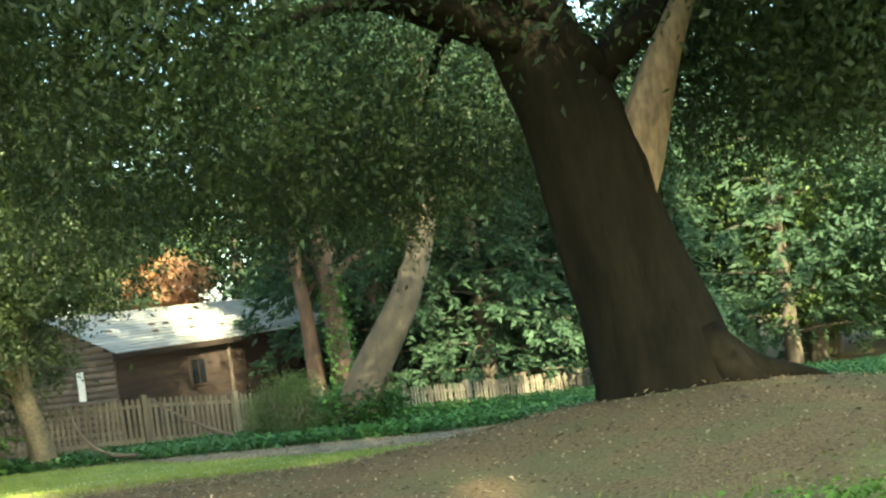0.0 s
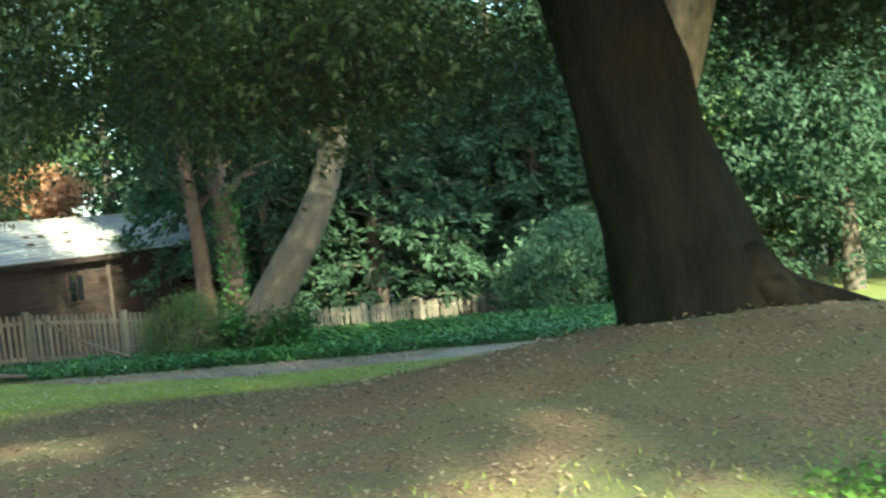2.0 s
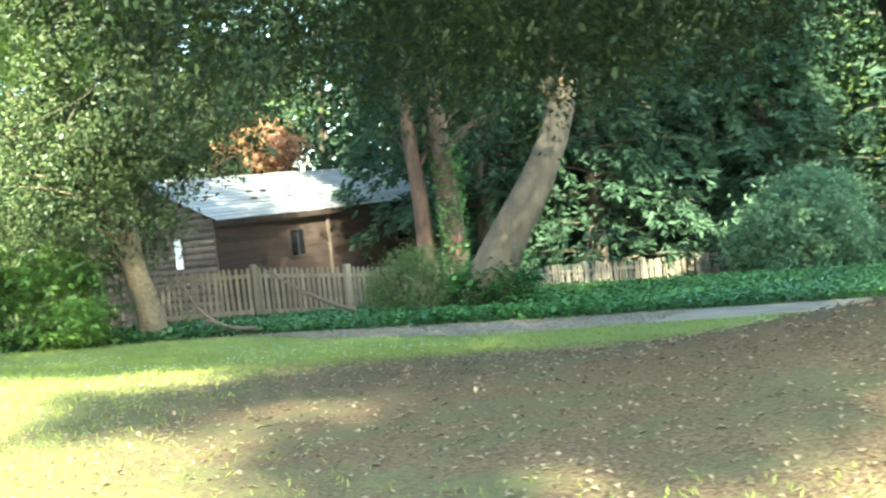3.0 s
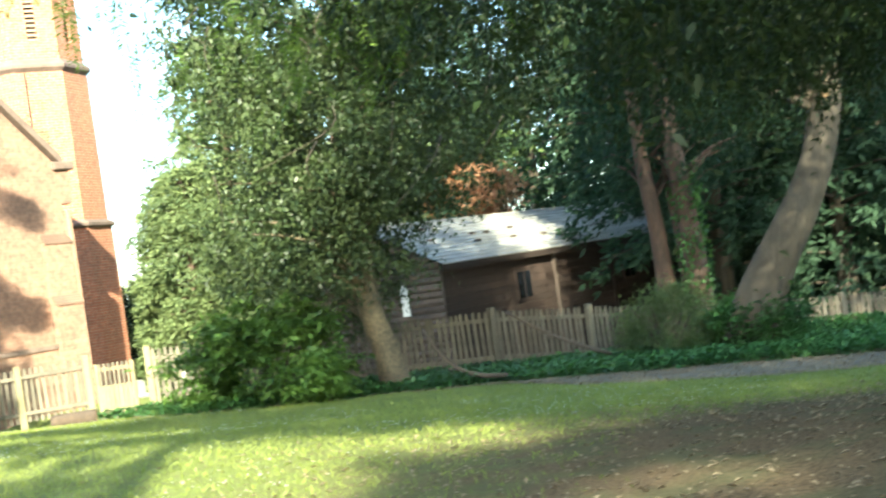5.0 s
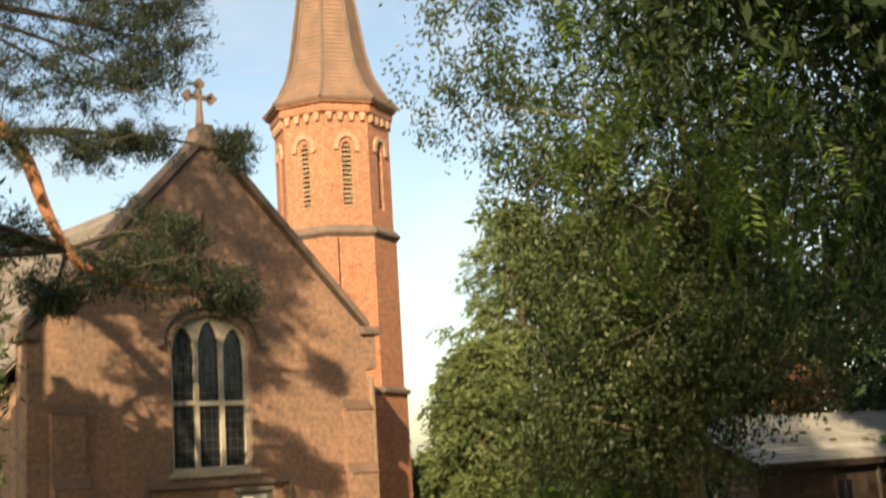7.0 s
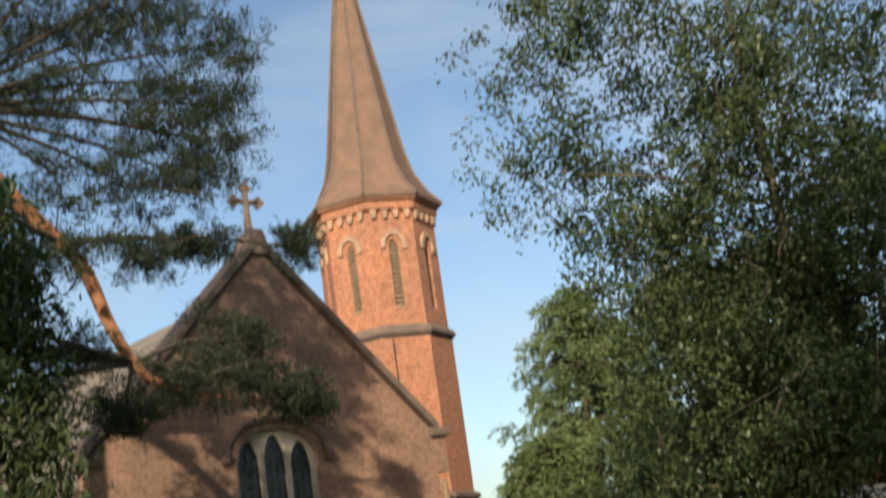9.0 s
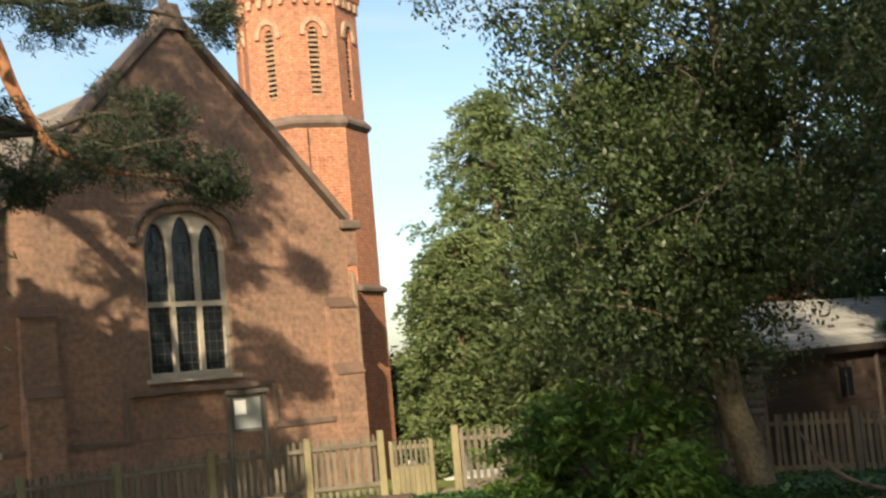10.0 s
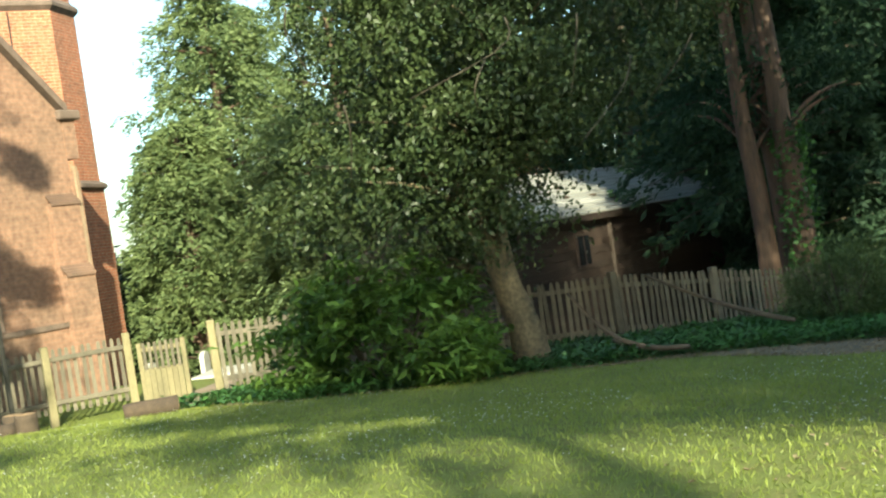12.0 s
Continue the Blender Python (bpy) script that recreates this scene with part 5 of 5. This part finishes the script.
pads = [((-7.7, 19, 8.1), (1.0, 0.9, 0.6)), ((-6.4, 19, 8.0), (0.9, 0.8, 0.5)), ((-5.3, 19, 8.25), (0.8, 0.7, 0.4)), ((-7.7, 19, 6.9), (0.7, 0.7, 0.4)), ((-6.2, 19, 6.9), (0.8, 0.7, 0.35)), ((-5.2, 19.2, 7.15), (0.6, 0.5, 0.3)), ((-4.9, 19, 8.9), (0.9, 0.8, 0.4)), ((-3.45, 19, 7.2), (0.36, 0.4, 0.3)),
        ((-4.9, 19, 5.6), (0.75, 0.6, 0.4)), ((-5.75, 19, 4.9), (1.0, 0.8, 0.4)), ((-4.0, 19.2, 4.85), (0.9, 0.6, 0.35)), ((-6.8, 19, 4.5), (0.7, 0.6, 0.3)), ((-7.6, 19, 5.3), (0.8, 0.7, 0.45)), ((-3.3, 19.4, 4.6), (0.5, 0.4, 0.22)),
        ((-7.0, 19.2, 9.6), (1.5, 1.2, 0.6)), ((-5.4, 19.2, 10.0), (1.1, 1.0, 0.5)), ((-8.6, 19, 10.9), (1.6, 1.3, 0.8)), ((-6.3, 19.3, 11.2), (1.3, 1.1, 0.6)), ((-9.6, 18.6, 9.4), (1.4, 1.2, 0.8)), ((-10.8, 18.2, 12.2), (2.0, 1.8, 0.9)),
        ((-4.6, 19, 10.7), (0.8, 0.7, 0.5)), ((-4.7, 19.1, 9.6), (0.7, 0.6, 0.35)), ((-5.9, 19, 10.9), (0.9, 0.8, 0.5)), ((-7.6, 19, 10.4), (1.0, 0.8, 0.5)), ((-7.0, 19, 12.0), (1.2, 1.0, 0.6)), ((-5.2, 19, 12.0), (1.0, 0.9, 0.5)), ((-6.0, 19, 9.0), (0.8, 0.7, 0.4)), ((-8.3, 18.8, 9.2), (0.8, 0.7, 0.5)),
        # pads from here on are out of view, added to shade the gable's lower left
        ((-11.6, 17.0, 5.6), (1.7, 1.5, 1.2)), ((-13.2, 15.5, 5.5), (1.8, 1.5, 1.3)), ((-12.4, 16.4, 7.4), (1.8, 1.6, 1.0)),
        ((-11.4, 17.0, 4.7), (1.5, 1.2, 0.9)), ((-10.3, 17.4, 5.0), (1.1, 0.9, 0.8)), ((-12.2, 16.6, 3.8), (1.3, 1.2, 0.8))]
for c, r in pads:
    e = Vector(c)
    s0 = Vector((-9.6, 18.6, 8.7)) if e.z > 7.6 else (Vector((-7.6, 19.0, 7.0)) if e.z > 6.4 else Vector((-6.6, 19.0, 5.2)))
    limb("limb", rel([tuple(s0), tuple((s0 + e) / 2 + Vector((0.1, 0.1, 0.2))), tuple(e)], PBV), [0.05, 0.035, 0.015], BARK_GREY, pine, 6, 0.1, 10)
    for k in range(5):
        w = e + Vector((RNG.normal() * r[0] * 0.6, RNG.normal() * r[1] * 0.6, RNG.normal() * r[2] * 0.6))
        limb("twig", rel([tuple(e), tuple((e + w) / 2 + Vector((0, 0, 0.05))), tuple(w)], PBV), [0.02, 0.014, 0.006], BARK_GREY, pine, 5, 0, 5)
pn = np.concatenate([clumps(c, (r[0] * 1.25, r[1] * 1.2, r[2] * 1.35), 72, 44, 0.085, 0.1, None, 0.7) for c, r in pads])
leaves("needles", pn - np.array(PB), 0.115, 0.020, LEAF_PINE, pine, droop=-0.3)
YB = (-10.15, 16.1, gz(-10.15, 16.1))
tree(YB, "dark upright cypress by the church", [([(-10.15, 16.1, YB[2] - 0.2), (-10.15, 16.1, 2), (-10.15, 16.1, 6)], [0.2, 0.15, 0.03])], [((-10.15, 16.1, 3.2), (1.05, 1.05, 3.6), 460, 44)], LEAF_HOLLY, BARK_RED, (0.16, 0.04), droop=-0.8, spread=0.18, shell=0.6)

# ---- unseen trees added around the walker to shade lawn, mound, wood and gable ----
for x, y, r, zc, cnt in ((-29.4, -11.4, 4.8, 16.0, 30), (-30, -6, 4.0, 11.5, 8), (-32.7, -22.6, 5.2, 16.0, 72), (-33.9, -26.2, 4.0, 16.0, 40), (-11.7, 17.1, 2.0, 5.1, 60), (-11.4, 17.3, 1.5, 6.4, 34), (-28, 1.5, 5.5, 8.6, 34), (-18.5, 11.3, 2.2, 10.0, 56), (-18.6, 10.9, 2.2, 8.6, 56), (0.3, -9.15, 4.8, 14.0, 110), (-19.8, 9.0, 3.6, 10.0, 16), (-15, -21, 7.0, 15.0, 75), (-9, -22.5, 5.5, 15.0, 70)):
    z0 = gz(x, y)
    tree((x, y, z0), "unseen leafy tree added to cast shade", [([(x, y, z0 - 0.2), (x, y, z0 + 3), (x + 0.2, y, zc)], [0.4, 0.32, 0.1])], [((x, y, zc), (r, r, r * 0.6), cnt, 90)], LEAF_WOOD, BARK_GREY, (0.42, 0.26), group="trees round the lawn", spread=0.36, shell=0.1, boughs=6)

# ---- fallen branches, logs, headstones ----
for path, rr in (([(1.3, 12.2, 0.12), (1.0, 11.75, -0.25), (0.95, 11.3, -0.6), (0.9, 10.8, -0.72), (0.85, 10.3, -0.72)], [0.018, 0.026, 0.034, 0.042, 0.034]), ([(3.3, 11.85, 0.12), (3.1, 11.3, -0.1), (2.9, 10.6, -0.38), (2.7, 9.8, -0.62), (2.6, 9.4, -0.7)], [0.018, 0.024, 0.03, 0.04, 0.032])):
    fb = thing("fallen_branch", path[-1], "bare brown fallen branch lying on the ivy bank", "branch", "fallen branches")
    limb("stick", rel(path, Vector(path[-1])), rr, DEADWOOD, fb, 8, 0.15, 18)
    limb("twig", rel([path[2], tuple(Vector(path[2]) + Vector((-0.25, 0.1, 0.1))), tuple(Vector(path[2]) + Vector((-0.4, -0.2, 0.0)))], Vector(path[-1])), [0.02, 0.014, 0.006], DEADWOOD, fb, 6, 0, 6)


def log_piece(x, y, ln, r, rz):
    o = thing("log", (x, y, gz(x, y) + r * 0.85), "short cut log with rough bark lying on the lawn", "log", "logs on the lawn", rz=rz)
    q = [(-ln / 2, 0, 0), (-ln / 4, 0, 0.01), (0, 0.01, 0), (ln / 4, 0, 0.005), (ln / 2, 0, 0)]
    limb("bark", q, [r, r * 1.04, r, r * 0.97, r], LOG_WOOD, o, 14, 0.12, 8)
    for s in (-1, 1):
        v, f = tube([(s * ln / 2 - 0.004, 0, 0), (s * (ln / 2 + 0.004), 0, 0)], [r * 0.9, r * 0.9], 14)
        child("cut_end", mesh_from("cut_end", v, f, CUT_WOOD), o)


def stump(x, y, r, h):
    o = thing("log", (x, y, gz(x, y)), "upright sawn log stool on the lawn", "log", "logs on the lawn")
    limb("bark", [(0, 0, -0.05), (0, 0, h * 0.5), (0, 0, h)], [r * 1.08, r, r], LOG_WOOD, o, 14, 0.1, 6)
    v, f = tube([(0, 0, h - 0.004), (0, 0, h + 0.004)], [r * 0.88, r * 0.88], 14)
    child("cut_end", mesh_from("cut_end", v, f, CUT_WOOD), o)


log_piece(-2.5, 16.85, 0.74, 0.12, -42)
log_piece(-4.2, 18.15, 0.72, 0.1, -20)
log_piece(-4.0, 20.0, 0.9, 0.09, -25)
stump(-3.75, 17.9, 0.15, 0.3)
stump(-3.4, 18.6, 0.14, 0.33)
stump(-5.5, 19.6, 0.16, 0.3)
for x, y, w, h, rz in ((6.3, 24.0, 0.6, 0.62, 30), (5.2, 24.6, 0.55, 0.45, 25)):
    hs = thing("headstone", (x, y, gz(x, y)), "pale weathered headstone beyond the gate", "headstone", "headstones", rz=rz)
    part("slab", prism([(-w / 2, -0.1), (w / 2, -0.1), (w / 2, h * 0.8), (w * 0.3, h * 0.95), (0, h), (-w * 0.3, h * 0.95), (-w / 2, h * 0.8)], -0.05, 0.05), PALE_STONE, hs)
    part("plinth", box(-w * 0.6, w * 0.6, -0.12, 0.12, -0.1, 0.08, 0.02), PALE_STONE, hs)
slab = thing("grave_slab", (5.3, 22.6, gz(5.3, 22.6)), "flat pale stone grave kerb beyond the gate", "grave", rz=25)
part("kerb", box(-0.9, 0.9, -0.45, 0.45, -0.1, 0.14, 0.03), PALE_STONE, slab)

# ---- ground cover ----


def strew(n, x0, x1, y0, y1, keep, dz=(0.0, 0.03)):
    p = np.stack([RNG.uniform(x0, x1, n), RNG.uniform(y0, y1, n)], 1)
    p = p[keep(p[:, 0], p[:, 1])]
    return np.column_stack([p, ground_z(p[:, 0], p[:, 1]) + RNG.uniform(*dz, len(p))])


def patchy(x, y, s, cut):
    return np.array([noise.noise(Vector((a * s, b * s, 4.0))) for a, b in zip(x, y)]) > cut


ivy_pts = strew(150000, -2.5, 17, -2, 19, lambda x, y: (x > far_edge(y) + RNG.normal(size=len(x)) * 0.08) & (y < 21.5 - 1.25 * x + 2.0 * (x > 3) + 0.7 * np.clip(x - 4, 0, 20)) & ((x - 0.2) * 0.75 + (y - 18) < -1.0), (0.02, 0.2))
ivy_pts[:, 2] += (0.13 + 0.34 * smooth(6.0, 9.0, ivy_pts[:, 0])) * smooth(0.2, 2.5, ivy_pts[:, 0] - far_edge(ivy_pts[:, 1])) * smooth(3.0, 7.0, ivy_pts[:, 0]) * RNG.uniform(0.3, 1.0, len(ivy_pts))
ivy_pts = np.concatenate([ivy_pts, clumps((4.5, 7.5, -0.55), (0.9, 0.9, 0.45), 90, 26, 0.12, 0.4), clumps((5.3, 8.3, -0.6), (1.0, 0.8, 0.4), 80, 26, 0.12, 0.4)])
ivy = leaves("ivy_bank", ivy_pts, 0.10, 0.085, LEAF_IVY, lift=0.75)
tagged(ivy, "dense dark green ivy covering the bank", "ivy", kind="stuff")

blades = strew(190000, -14.5, 1.2, -6.5, 18, lambda x, y: (x < near_edge(y) - 0.02) & (np.exp(-(((x + 8.0) / 5.0) ** 2 + ((y + 1.0) / 4.9) ** 2) ** 2.0) < RNG.uniform(0, 0.75, len(x))), (-0.01, 0.0))
blades = np.concatenate([blades, strew(42000, -9, 1.6, 16, 23.5, lambda x, y: (y + 0.35 * x > 16.2) & (x > near_edge(y) - 0.1) & (np.abs((y - 18.2) - 0.68 * (x + 0.8)) > 0.55), (-0.01, 0.0))])
grass = leaves("grass", blades, 0.045, 0.007, GRASS, lift=0.0, droop=-1.6, fold=0.0)
tagged(grass, "short mown green lawn grass", "grass", kind="stuff")

dead = strew(17000, -13, 0.5, -6, 9, lambda x, y: (x < near_edge(y)) & (np.exp(-(((x + 8.0) / 5.6) ** 2 + ((y + 0.8) / 5.4) ** 2) ** 2.0) > RNG.uniform(0, 1, len(x))), (0.005, 0.02))
dead2 = strew(26000, -3, 2.4, 3, 16, lambda x, y: (x > near_edge(y) - 0.06) & (x < far_edge(y) + 0.1) & (RNG.uniform(0, 1, len(x)) < 0.75), (0.012, 0.03))
litter = leaves("leaf_litter", np.concatenate([dead, dead2]), 0.045, 0.024, LITTER, lift=0.85)
tagged(litter, "dry brown fallen leaves beneath the tree", "leaf litter", kind="stuff")

fl = strew(5200, -13, -0.5, 4, 17, lambda x, y: (x < near_edge(y) - 0.1) & patchy(x, y, 0.45, -0.05), (0.02, 0.04))
daisies = leaves("daisies", fl, 0.02, 0.016, PETAL, lift=0.9)
tagged(daisies, "scattered small white daisies in the lawn", "daisies", kind="stuff")

cv = strew(26000, -14.8, -10.6, -6.6, -3.0, lambda x, y: ((x + 12.9) / 1.35) ** 2 + ((y + 4.7) / 1.05) ** 2 < 1 + 0.45 * RNG.normal(size=len(x)), (0.01, 0.09))
clover = leaves("ground_ivy", cv, 0.045, 0.038, LEAF_CLOVER, lift=0.7)
tagged(clover, "sunlit patch of bright green ground ivy", "ground ivy", kind="stuff")

# ---- dark undergrowth beneath the yews ----
# fills the black gap behind the gate with the shade-darkened leaf
for x, y in ((13.5, 31.5), (10.0, 31.0), (17.0, 34.0), (19.0, 29.0)):
    z0 = gz(x, y)
    tree((x, y, z0), "low dark evergreen bush in the churchyard's shade", [([(x, y, z0 - 0.2), (x, y, z0 + 1.0), (x + 0.1, y, z0 + 2.6)], [0.14, 0.1, 0.03])],
         [((x, y, z0 + 1.7), (2.6, 2.6, 1.9), 240, 26)], LEAF_SHADED, BARK_GREY, (0.25, 0.09), category="shrub", name="shrub", group="bushes behind the yews", droop=0.4, spread=0.3, shell=0.5, boughs=4)
